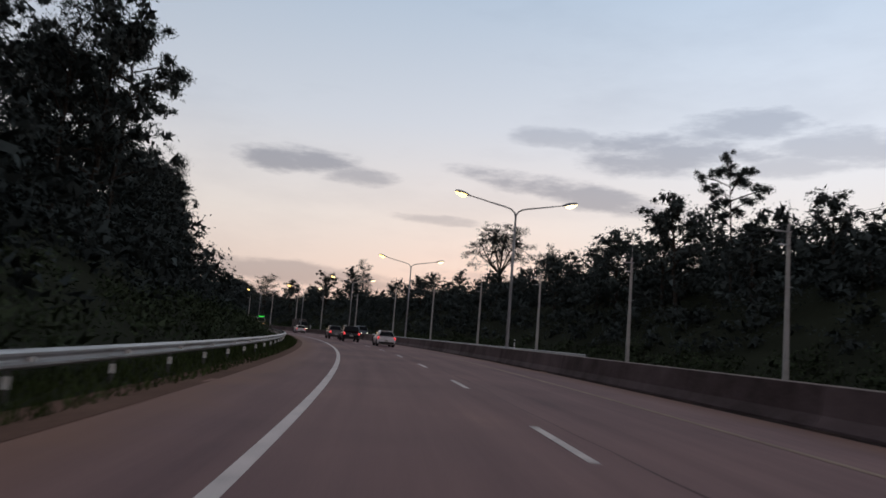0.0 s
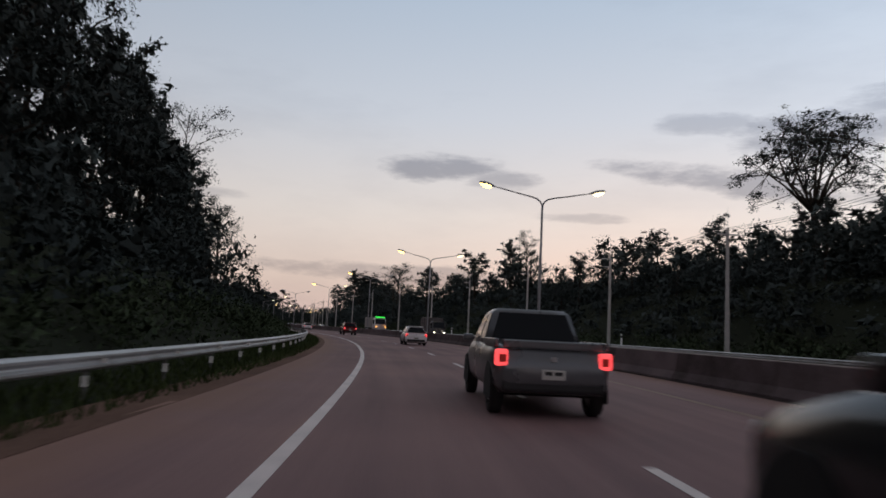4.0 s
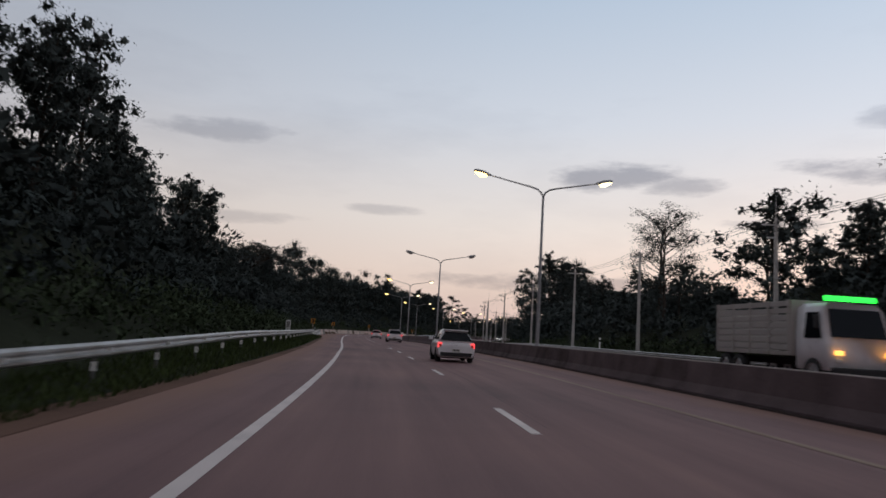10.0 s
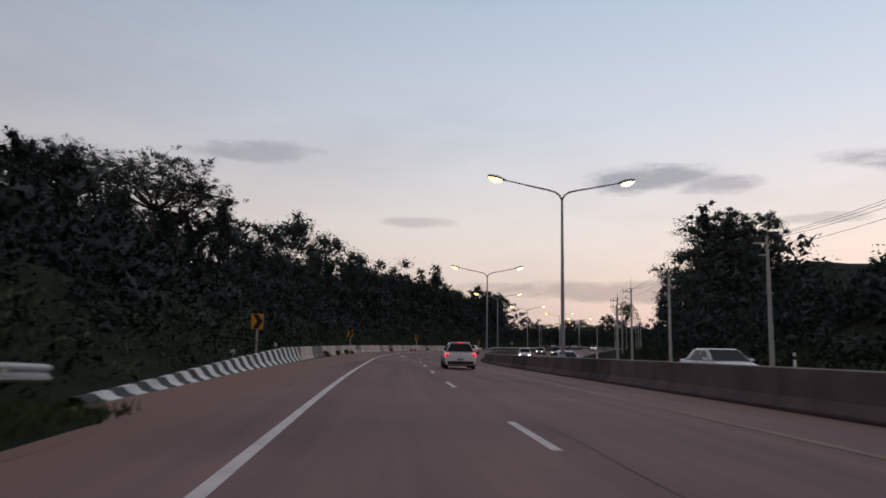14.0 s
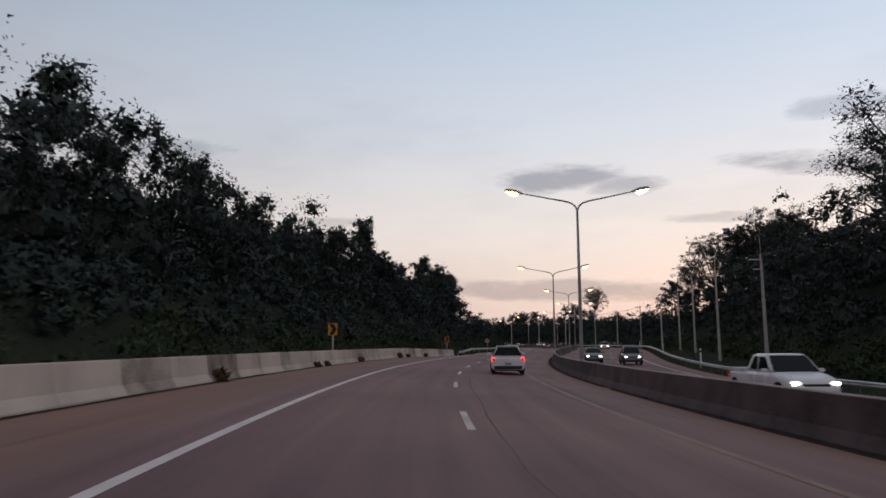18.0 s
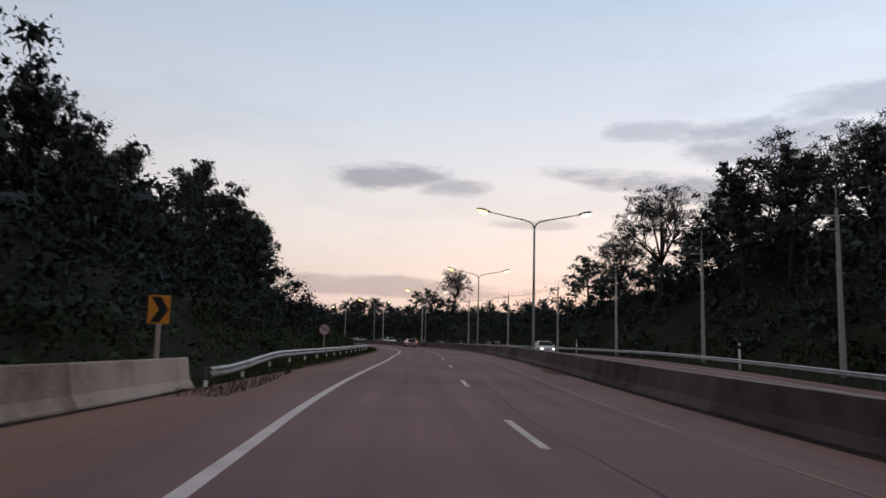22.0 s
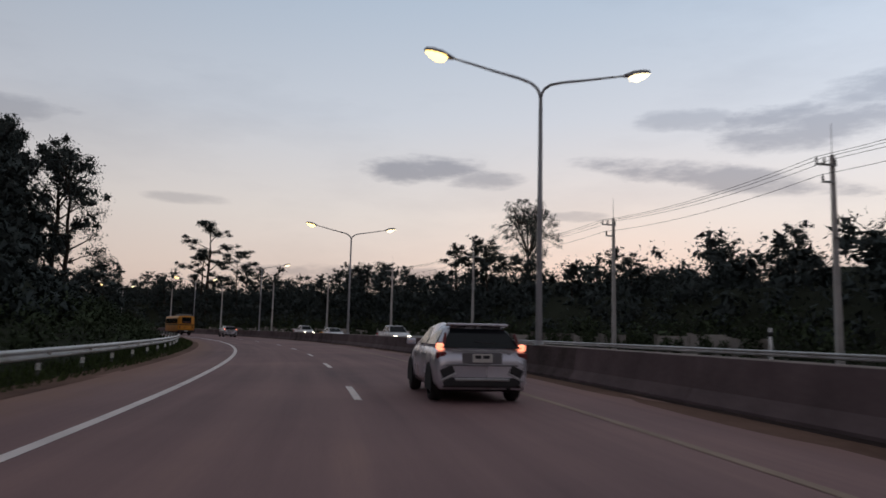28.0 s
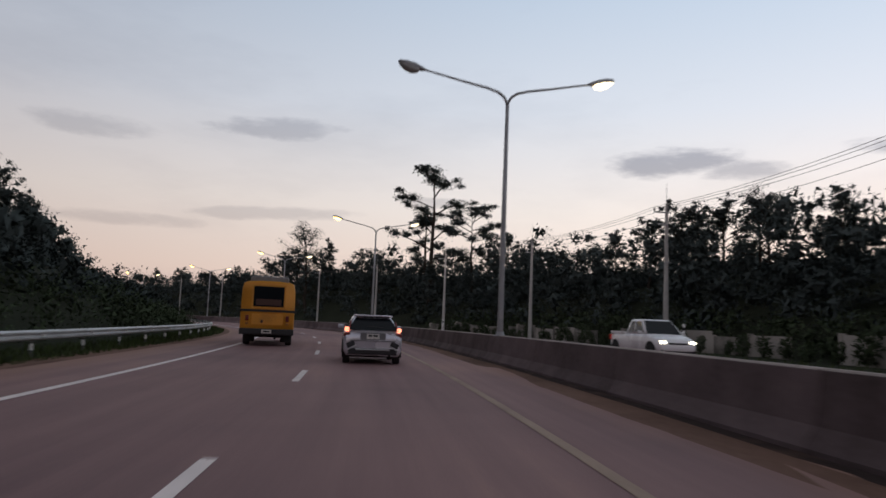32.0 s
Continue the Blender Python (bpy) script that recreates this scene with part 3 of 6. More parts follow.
def arrow(s, m, pts, label):
    """A painted lane arrow, about 4 m long."""
    bm = bmesh.new()
    vs = []
    for x, y in pts:
        p = at(s + y, m + x)
        vs.append(bm.verts.new((p.x, p.y, p.z + 0.007)))
    bm.faces.new(vs)
    bmesh.ops.triangulate(bm, faces=bm.faces[:])
    ob = part("lane_arrow", bm, PAINT)
    tagged(ob, label, "road marking", "lane arrows", "structure")


STRAIGHT = [(-0.10, 0), (0.10, 0), (0.10, 2.2), (0.42, 1.95), (0.05, 3.7), (-0.05, 3.7), (-0.42, 1.95), (-0.10, 2.2)]
arrow(318.1, -8.18, STRAIGHT, "worn white straight-ahead arrow painted on the lane")
arrow(318.6, -4.08, STRAIGHT, "worn white straight-ahead arrow painted on the lane")


# ---------------------------------------------------------------- concrete barriers, piece by piece
def barrier_piece(name, s0, s1, m, mat, h0=0.9, h1=0.9, side=1.0, halves=2, joint=0.012, lean=0.0):
    """One cast piece with the sloped foot of a safety barrier; side 1: both faces alike."""
    prof = [(-0.32, 0.0), (-0.32, 0.075), (-0.17, 0.30), (-0.09, 0.88), (-0.06, 0.90), (0.06, 0.90), (0.09, 0.88), (0.17, 0.30), (0.32, 0.075), (0.32, 0.0)]
    rings = []
    for i in range(halves + 1):
        u = i / halves
        s = s0 + joint + (s1 - s0 - 2 * joint) * u
        h = (h0 + (h1 - h0) * u) / 0.9
        rings.append([at(s + lean * z * h, m + x, 0, True) + Vector((0, 0, road_z(s, m) - 0.02 + z * h)) for x, z in prof])
    return loft(name, rings, mat, smooth=False)


med = thing("barrier_median", Matrix(), "long concrete median barrier, dark with road grime", "concrete barrier", kind="structure")
s = S0 - 40
while s < S1 - 8:
    part("barrier_piece", barrier_piece("barrier_piece", s, s + 6.12, 0.0, CONCRETE), None, med)
    # thin pale strip that paints the sky-lit top edge
    part("cap", loft("cap", [[at(q, x, 0, True) + Vector((0, 0, road_z(q, 0) + z)) for x, z in ((-0.085, 0.868), (-0.062, 0.892), (0.062, 0.892), (0.085, 0.868))] for q in (s + 0.02, s + 3.06, s + 6.1)], CAP, smooth=False), None, med, "pale top strip, skylight painted into its colour")
    s += 6.12
left = thing("barrier_left", Matrix(), "pale stained concrete roadside barrier in the bend", "concrete barrier", kind="structure")
s = 297.0
while s < 420.5:
    e = min(s + 3.0, 421.0)
    part("barrier_piece", barrier_piece("barrier_piece", s, e, -14.65, GREYCONC if 302 < s < 308 else PALECONC, halves=1), None, left)
    s = e
# its striped end, rising out of the verge
END = 263.2
s, k = END, 0
while s < 296.9:
    e = min(s + 0.8, 297.0)
    h = lambda q: 0.06 + 0.84 * min(1.0, max(0.0, (q - END + 5) / 34)) ** 1.1
    part("stripe", barrier_piece("stripe", s, e, -14.65 + 0.35 * ease(END + 20, END, s), WHITEP if k % 2 else BLACKP, h(s), h(e), halves=1, joint=0.0, lean=-1.5), None, left,
         "white painted stripe" if k % 2 else "black painted stripe")
    s, k = e, k + 1


# ---------------------------------------------------------------- guardrails: rail, posts, spacers, reflectors
W_PROF = [(0.00, -0.14), (0.045, -0.128), (0.082, -0.092), (0.082, -0.055), (0.03, -0.022), (0.02, 0.0), (0.03, 0.022), (0.082, 0.055), (0.082, 0.092), (0.045, 0.128), (0.00, 0.14)]
POST_ME = mesh_of("post", *tube_data([(0, 0, -0.3), (0, 0, 0.0), (0, 0, 0.76)], [0.045, 0.045, 0.045], 8), POSTGREY, True)
bm = box((0.11, 0.005, 0.17), (0, 0, 0), 0.0)
REF_ME = bpy.data.meshes.new("reflector")
bm.to_mesh(REF_ME)
REF_ME.materials.append(REFLECT)
bm = box((0.14, 0.02, 0.075), (0, 0, 0), 0.006)
REF2_ME = bpy.data.meshes.new("rail_reflector")
bm.to_mesh(REF2_ME)
REF2_ME.materials.append(REFLECT)


def guardrail(name, s0, s1, m, face, label, reflect=True, step=4.0):
    """face +1: the corrugated front looks to the right (towards +m)."""
    root = thing(name, Matrix(), label, "guardrail", kind="structure")
    s = s0
    while s < s1 - 0.1:
        e = min(s + step, s1)
        rings = []
        for q in (s, (s + e) / 2, e + 0.12):
            ring = [at(q, m + face * (0.10 + x), 0, True) + Vector((0, 0, ground_z(q, m) + 0.62 + z)) for x, z in W_PROF]
            ring += [at(q, m + face * (0.094 + x), 0, True) + Vector((0, 0, ground_z(q, m) + 0.62 + z)) for x, z in reversed(W_PROF)]
            rings.append(ring)
        part("rail", loft("rail", rings, GALV, smooth=False), None, root)
        base = at(s + 0.06, m, 0, True)
        base.z = ground_z(s, m)
        turn = Matrix.Rotation(radians(heading(s)), 4, "Z")
        po = part("post", POST_ME, None, root, at=Matrix.Translation(base))
        if reflect:
            p = at(s + 0.06, m + face * 0.02, 0, True)
            part("reflector", REF_ME, None, po, "small white reflector", at=Matrix.Translation((0, 0, 0.31)) @ turn @ Matrix.Translation((face * 0.03, -0.068, 0)))
            part("rail_reflector", REF2_ME, None, root, at=Matrix.Translation(at(s + 0.3, m + face * 0.155, 0, True) + Vector((0, 0, ground_z(s, m) + 0.62))) @ turn)
        s = e
    return root


guardrail("guardrail_left", S0 - 20, 260.2, -13.75, 1, "galvanised steel guardrail on round posts with reflectors")
guardrail("guardrail_left_far", 420.0, S1 - 60, -13.75, 1, "galvanised steel guardrail on round posts with reflectors")
guardrail("guardrail_right", 20.0, 602.0, 13.3, -1, "galvanised steel guardrail beyond the other carriageway", False, 4.0)


# ---------------------------------------------------------------- street lamps on the median
def lamp_head(side, lit):
    """A flat cobra head: housing and lens below."""
    x0 = side * 2.95
    rings = []
    for u, w, t in ((0.0, 0.05, 0.05), (0.14, 0.10, 0.09), (0.40, 0.18, 0.15), (0.72, 0.19, 0.14), (0.93, 0.13, 0.09), (1.0, 0.04, 0.03)):
        c = Vector((x0 + side * u, 0, 10.02 + u * 0.22))
        rings.append([c + Vector((0, w * math.cos(a), t * max(-0.45, math.sin(a)))) for a in np.linspace(0, 2 * math.pi, 12, endpoint=False)])
    house = loft("housing", rings, POLEGREY)
    rings = []
    for u, w, t in ((0.24, 0.07, 0.04), (0.32, 0.17, 0.15), (0.55, 0.20, 0.22), (0.80, 0.16, 0.15), (0.96, 0.05, 0.04)):
        c = Vector((x0 + side * u, 0, 9.985 + u * 0.22))
        rings.append([c + Vector((0, w * math.cos(a), -0.02 + t * min(0.15, math.sin(a)))) for a in np.linspace(0, 2 * math.pi, 12, endpoint=False)])
    return house, loft("lens", rings, lit)


POLE_ME = tube("pole", [(0, 0, 0), (0, 0, 0.3), (0, 0, 4.2), (0, 0, 8.16)], [0.115, 0.105, 0.085, 0.062], POLEGREY, 12)
BASE_ME = tube("base", [(0, 0, 0), (0, 0, 0.03), (0, 0, 0.031), (0, 0, 0.16)], [0.24, 0.24, 0.15, 0.13], POLEGREY, 12)
ARM_ME = {}
for sd in (-1, 1):
    pts = [(sd * x, 0, z) for x, z in ((0, 8.95), (0.03, 9.12), (0.13, 9.30), (0.34, 9.46), (0.75, 9.58), (1.6, 9.74), (2.5, 9.93), (3.05, 10.04))]
    ARM_ME[sd] = tube("arm", pts, [0.055, 0.052, 0.05, 0.048, 0.045, 0.04, 0.035, 0.03], POLEGREY, 10)
HEADS = {(sd, st): lamp_head(sd, mt) for sd in (-1, 1) for st, mt in ((0, LAMPOFF), (1, LAMPLIT if sd < 0 else LAMPLIT2))}
bm = box((0.16, 0.05, 0.30), (0, 0, 0), 0.015)
HATCH_ME = bpy.data.meshes.new("hatch")
bm.to_mesh(HATCH_ME)
HATCH_ME.materials.append(POLEGREY)
LAMP_S = [-40.7, 0, 40.7, 81.9, 122.9, 163.5, 203.3, 244.8, 285.2, 325.8, 366.1, 407.1, 447.7, 488.8, 530.7, 571.0, 611.8, 651.5, 693, 734, 775, 816]
for k, s in enumerate(LAMP_S, -1):
    l_on, r_on = (0, 0) if k == 6 else ((0, 1) if k == 15 else (1, 0) if k == 4 else (1, 1))
    lamp = thing("street_lamp", frame_at(s, 0.0, 0.0), "grey steel twin-arm street lamp, " + ("both heads unlit" if not (r_on or l_on) else "one head unlit" if not (l_on and r_on) else "both heads lit") + ", on the median barrier",
                 "street lamp", "street lamps")
    part("pole", POLE_ME, None, lamp, at=(0, 0, 0.86))
    part("base", BASE_ME, None, lamp, at=(0, 0, 0.86))
    part("hatch", HATCH_ME, None, lamp, at=(0, -0.10, 1.6))
    for sd, on in ((-1, l_on), (1, r_on)):
        arm = part("arm", ARM_ME[sd], None, lamp, at=(0, 0, 0.0))
        house, lens = HEADS[(sd, on)]
        hd = part("head", house, None, arm)
        part("lens", lens, None, hd, "glowing lens" if on else "dark lens")


# ---------------------------------------------------------------- concrete power poles and their wires
def pole_parts():
    ring = lambda w, z: [(-w, -w * 0.8, z), (w, -w * 0.8, z), (w, w * 0.8, z), (-w, w * 0.8, z)]
    return loft("shaft", [ring(0.17, -0.4), ring(0.165, 0.5), ring(0.12, 6.0), ring(0.09, 10.9)], POLECONC, smooth=False)


SHAFT_ME = pole_parts()
ROD_ME = tube("rod", [(0, 0, 10.5), (0, 0, 11.6), (0, 0, 12.6)], [0.025, 0.02, 0.012], GALV, 6)


def boxme(name, size, at_, mat, bevel=0.01):
    bm = box(size, at_, bevel)
    me = bpy.data.meshes.new(name)
    bm.to_mesh(me)
    bm.free()
    me.materials.append(mat)
    return me


CROSS_ME = boxme("crossarm", (1.25, 0.1, 0.11), (-0.5, -0.14, 10.35), GALV)
CROSS2_ME = boxme("lower_crossarm", (0.8, 0.1, 0.1), (-0.38, -0.14, 9.45), GALV)
WIDE_ME = boxme("crossarm", (2.0, 0.1, 0.11), (0, -0.14, 10.35), GALV)
INS_ME = tube("insulator", [(0, 0, 0), (0, 0, 0.08), (0, 0, 0.10), (0, 0, 0.2), (0, 0, 0.22), (0, 0, 0.34)], [0.03, 0.07, 0.04, 0.075, 0.04, 0.03], DARK, 8)
BRKT_ME = boxme("bracket", (0.5, 0.08, 0.08), (0.0, -0.14, 6.6), GALV)
POLES = []
POLE_S = [-46, -22.5, 1, 24, 48, 71, 94, 116, 141, 167, 189, 212, 235, 256, 278, 301, 325, 348, 370, 397, 420, 445, 468, 493, 516, 539.5, 560.5, 587, 611, 636.5, 659, 681, 704, 727, 750, 774, 798]
for i, s in enumerate(POLE_S, -2):
    m = 19.3
    base = at(s, m, 0, True)
    base.z = ground_z(s, m)
    wide = i % 7 == 4
    pole = thing("power_pole", Matrix.Translation(base) @ Matrix.Rotation(radians(heading(s)), 4, "Z"), "weathered concrete power pole with steel crossarms and insulators", "utility pole", "power poles along the road")
    part("shaft", SHAFT_ME, None, pole)
    part("rod", ROD_ME, None, pole)
    arm = part("crossarm", WIDE_ME if wide else CROSS_ME, None, pole)
    for x in ((-0.9, -0.35, 0.9) if wide else (-1.08, -0.62, 0.06)):
        part("insulator", INS_ME, None, arm, at=(x, -0.14, 10.4))
    if not wide:
        part("insulator", INS_ME, None, part("lower_crossarm", CROSS2_ME, None, pole), at=(-0.74, -0.14, 9.5))
    part("bracket", BRKT_ME, None, pole)
    POLES.append((s, m, base.z))
for x, z, r, nm in ((-1.08, 10.72, 0.014, "power_line"), (-0.62, 10.72, 0.014, "power_line"), (0.06, 10.72, 0.014, "power_line"), (-0.74, 9.82, 0.014, "power_line")):
    pts = []
    for (s0, m0, z0), (s1, m1, z1) in zip(POLES, POLES[1:]):
        a, b = at(s0, m0 + x, 0, True), at(s1, m1 + x, 0, True)
        for u in np.linspace(0, 1, 8, endpoint=False):
            p = a.lerp(b, u)
            p.z = z0 + (z1 - z0) * u + z - 0.45 * 4 * u * (1 - u)
            pts.append(p)
    tagged(new(nm, tube(nm, pts, r, DARK, 4)), "thin sagging black cable strung between the poles", "cable", "overhead cables")


# ---------------------------------------------------------------- trees
def leaves_mesh(name, centres, radii, count, size, seed, mat, flat=0.75, droop=0.0, core=0.0, broad=1.9):
    """Leaf sprays scattered through clumps, every leaf a pointed blade; core: the share of sprays that fill the clumps' hearts,
    broad: how much larger these are."""
    g = np.random.default_rng(seed)
    c, r = np.array(centres, float), np.array(radii, float)
    pick = g.choice(len(c), count, p=r**2 / (r**2).sum())
    d = g.normal(size=(count, 3))
    d /= np.linalg.norm(d, axis=1)[:, None]
    rad = r[pick] * g.uniform(0.2, 0.97, count) ** 0.6
    heart = g.random(count) < core
    rad = np.where(heart, r[pick] * g.uniform(0.0, 0.66, count), rad)
    p = c[pick] + d * rad[:, None] * np.array([1, 1, flat])
    ax = g.normal(size=(count, 3)) + d * 0.6 - np.array([0, 0, droop])
    ax /= np.linalg.norm(ax, axis=1)[:, None]
    sd = np.cross(ax, g.normal(size=(count, 3)))
    sd /= np.linalg.norm(sd, axis=1)[:, None] + 1e-9
    l = size * (g.uniform(0.6, 1.4, count) * np.where(heart, broad, 1.0))[:, None]
    p = p - ax * l * np.where(heart, 0.5, 0.0)[:, None]
    V = np.empty((count, 3, 3))
    V[:, 0] = p - sd * l * 0.24 + ax * l * 0.18
    V[:, 1] = p + sd * l * 0.24
    V[:, 2] = p + ax * l
    # sprays face outwards, so that a clump is lit as one rounded mass
    N = d * np.array([1, 1, 1 / flat]) + g.normal(0, 0.22, (count, 3)) + np.array([0, 0, 0.15])
    N /= np.linalg.norm(N, axis=1)[:, None]
    turned = (np.cross(V[:, 1] - V[:, 0], V[:, 2] - V[:, 0]) * N).sum(1) < 0
    V[turned] = V[turned][:, ::-1]
    co, tri = V.reshape(-1, 3), np.arange(count * 3)
    nf = len(tri) // 3
    me = bpy.data.meshes.new(name)
    me.vertices.add(len(co))
    me.vertices.foreach_set("co", co.ravel())
    me.loops.add(nf * 3)
    me.loops.foreach_set("vertex_index", tri)
    me.polygons.add(nf)
    me.polygons.foreach_set("loop_start", np.arange(nf) * 3)
    me.polygons.foreach_set("loop_total", np.full(nf, 3))
    me.materials.append(mat)
    me.update(calc_edges=True)
    me.attributes.new("custom_normal", "FLOAT_VECTOR", "POINT").data.foreach_set("vector", np.repeat(N, 3, axis=0).astype(np.float32).ravel())
    return me


def tree_kind(kind, seed, count, leaf, core=0.38, twigs=2, broad=2.6):
    """Trunk-with-limbs mesh and crown mesh of a tree 10 m high."""
    g = random.Random(seed)
    V, F = [], []

    def limb(pts, rad, seg=6):
        v, f = tube_data(pts, rad, seg)
        o = len(V)
        V.extend(v)
        F.extend([tuple(a + o for a in q) for q in f])

    lean = Vector((g.uniform(-0.5, 0.5), g.uniform(-0.5, 0.5), 0))
    clumps, rads = [], []
    if kind == "broad":
        top, first, spread, nl = 7.6, 1.8, 3.0, 16
    elif kind == "umbrella":
        top, first, spread, nl = 8.8, 6.0, 3.3, 13
    elif kind == "thicket":
        top, first, spread, nl = 7.0, 0.6, 3.0, 16
    elif kind == "sparse":
        top, first, spread, nl = 8.2, 2.8, 2.3, 22
    elif kind == "layered":
        top, first, spread, nl = 8.6, 3.2, 2.5, 10
    else:                                   # tall and narrow
        top, first, spread, nl = 8.6, 2.6, 1.7, 14
    tr = [Vector((0, 0, -0.6)), Vector((0, 0, 0.0))] + [lean * (z / 10) + Vector((g.uniform(-0.12, 0.12), g.uniform(-0.12, 0.12), z)) for z in (1.6, 3.2, 4.8, 6.4, top)]
    base = 0.13 if kind == "umbrella" else 0.10 if kind == "sparse" else 0.16
    limb(tr, [base * 1.5, base * 1.15, base, base * 0.85, base * 0.7, base * 0.5, base * 0.2], 7)
    for i in range(nl):
        u = i / (nl - 1)
        z = first + (top - first) * u
        a = i * 2.4 + g.uniform(-0.5, 0.5)
        if kind == "broad":
            reach = spread * (1.0 - 0.65 * u**1.5) * g.uniform(0.7, 1.15)
            rise = 0.9 + 1.0 * u
        elif kind == "umbrella":
            reach = spread * (0.55 + 0.45 * math.sin(u * 3.0)) * g.uniform(0.65, 1.1)
            rise = 0.5 + 0.5 * u
        elif kind == "layered":
            reach = spread * (1.0 - 0.45 * u) * g.uniform(0.55, 1.2)
            rise = 0.9
        elif kind == "thicket":
            reach = spread * (1.0 - 0.55 * u) * g.uniform(0.6, 1.1)
            rise = 0.6 + 1.2 * u
        elif kind == "sparse":
            reach = spread * (0.9 - 0.4 * u) * g.uniform(0.6, 1.2)
            rise = 1.2
        else:
            reach = spread * (1.0 - 0.6 * u) * g.uniform(0.7, 1.15)
            rise = 0.8 + 0.6 * u
        st = lean * (z / 10) + Vector((0, 0, z))
        tip = st + Vector((math.cos(a) * reach, math.sin(a) * reach, rise * g.uniform(0.7, 1.2)))
        mid = st.lerp(tip, 0.5) + Vector((g.uniform(-0.2, 0.2), g.uniform(-0.2, 0.2), g.uniform(-0.05, 0.3)))
        thin = 0.5 if kind == "sparse" else 1.0
        limb([st, mid, tip], [0.07 * (1.1 - u * 0.6) * thin, 0.045 * thin, 0.015 * thin], 4)
        size = {"broad": 1.08, "umbrella": 0.85, "thicket": 1.25, "sparse": 0.6, "tall": 0.95, "layered": 0.72}[kind] * g.uniform(0.75, 1.2)
        clumps += [tip, mid.lerp(tip, 0.4) + Vector((0, 0, 0.25))]
        rads += [size, size * 0.8]
        if kind in ("broad", "tall", "thicket") and u > 0.5 and core > 0.3:
            clumps.append(st.lerp(mid, 0.7) + Vector((0, 0, 0.3)))
            rads.append(size * 0.85)
        for _ in range(5 if kind == "sparse" else 2):
            tw = tip + Vector((g.uniform(-1, 1), g.uniform(-1, 1), g.uniform(-0.2, 0.6))) * size * 1.1
            if twigs:
                limb([mid.lerp(tip, 0.6), tip.lerp(tw, 0.4), tw], [0.025 * thin, 0.018 * thin, 0.007], 3)
            clumps.append(tw)
            rads.append(size * 0.55)
    crest = lean + Vector((0, 0, top + 0.75))
    limb([tr[-1], tr[-1].lerp(crest, 0.6), crest], [base * 0.3, base * 0.2, 0.01], 4)
    clumps += [crest, tr[-1].lerp(crest, 0.3)]
    rads += [0.9, 0.9] if kind != "sparse" else [0.5, 0.5]
    tm = mesh_of("trunk", V, F, BARK, True)
    cm = leaves_mesh("crown", [tuple(c) for c in clumps], rads, count, leaf, seed, LEAF, flat=0.45 if kind == "umbrella" else 0.58 if kind == "layered" else 0.72, droop=0.3, core=core, broad=broad)
    return tm, cm


KINDS = {
    "near": [tree_kind(k, sd, c, l) for k, sd, c, l in (("broad", 11, 4700, 0.167), ("tall", 12, 3900, 0.162), ("broad", 13, 4700, 0.167), ("thicket", 14, 4700, 0.172), ("tall", 15, 3900, 0.162), ("thicket", 16, 4700, 0.167))],
    "back": [tree_kind(k, sd, c, 0.188, 0.42, 0) for k, sd, c in (("broad", 31, 2800), ("tall", 32, 2400), ("broad", 33, 2800), ("thicket", 34, 2800), ("broad", 35, 2800))],
    "umbrella": [tree_kind("umbrella", sd, 8500, 0.14, 0.25, 2, 2.2) for sd in (41, 42, 43)],
    "sparse": [tree_kind("sparse", sd, 3000, 0.12, 0.0, 2) for sd in (51, 52)],
    "airy": [tree_kind("broad", sd, 6800, 0.125, 0.12, 2, 2.0) for sd in (61, 62)],
}
LABELS = {"near": "dark leafy roadside tree on the wooded bank", "back": "dark forest tree on the rise beyond the road",
          "umbrella": "tall slender forest tree with a flat spreading crown", "sparse": "thin half-bare tree with fine twigs against the sky", "airy": "airy tree with gaps in its crown"}
GT = random.Random(5)


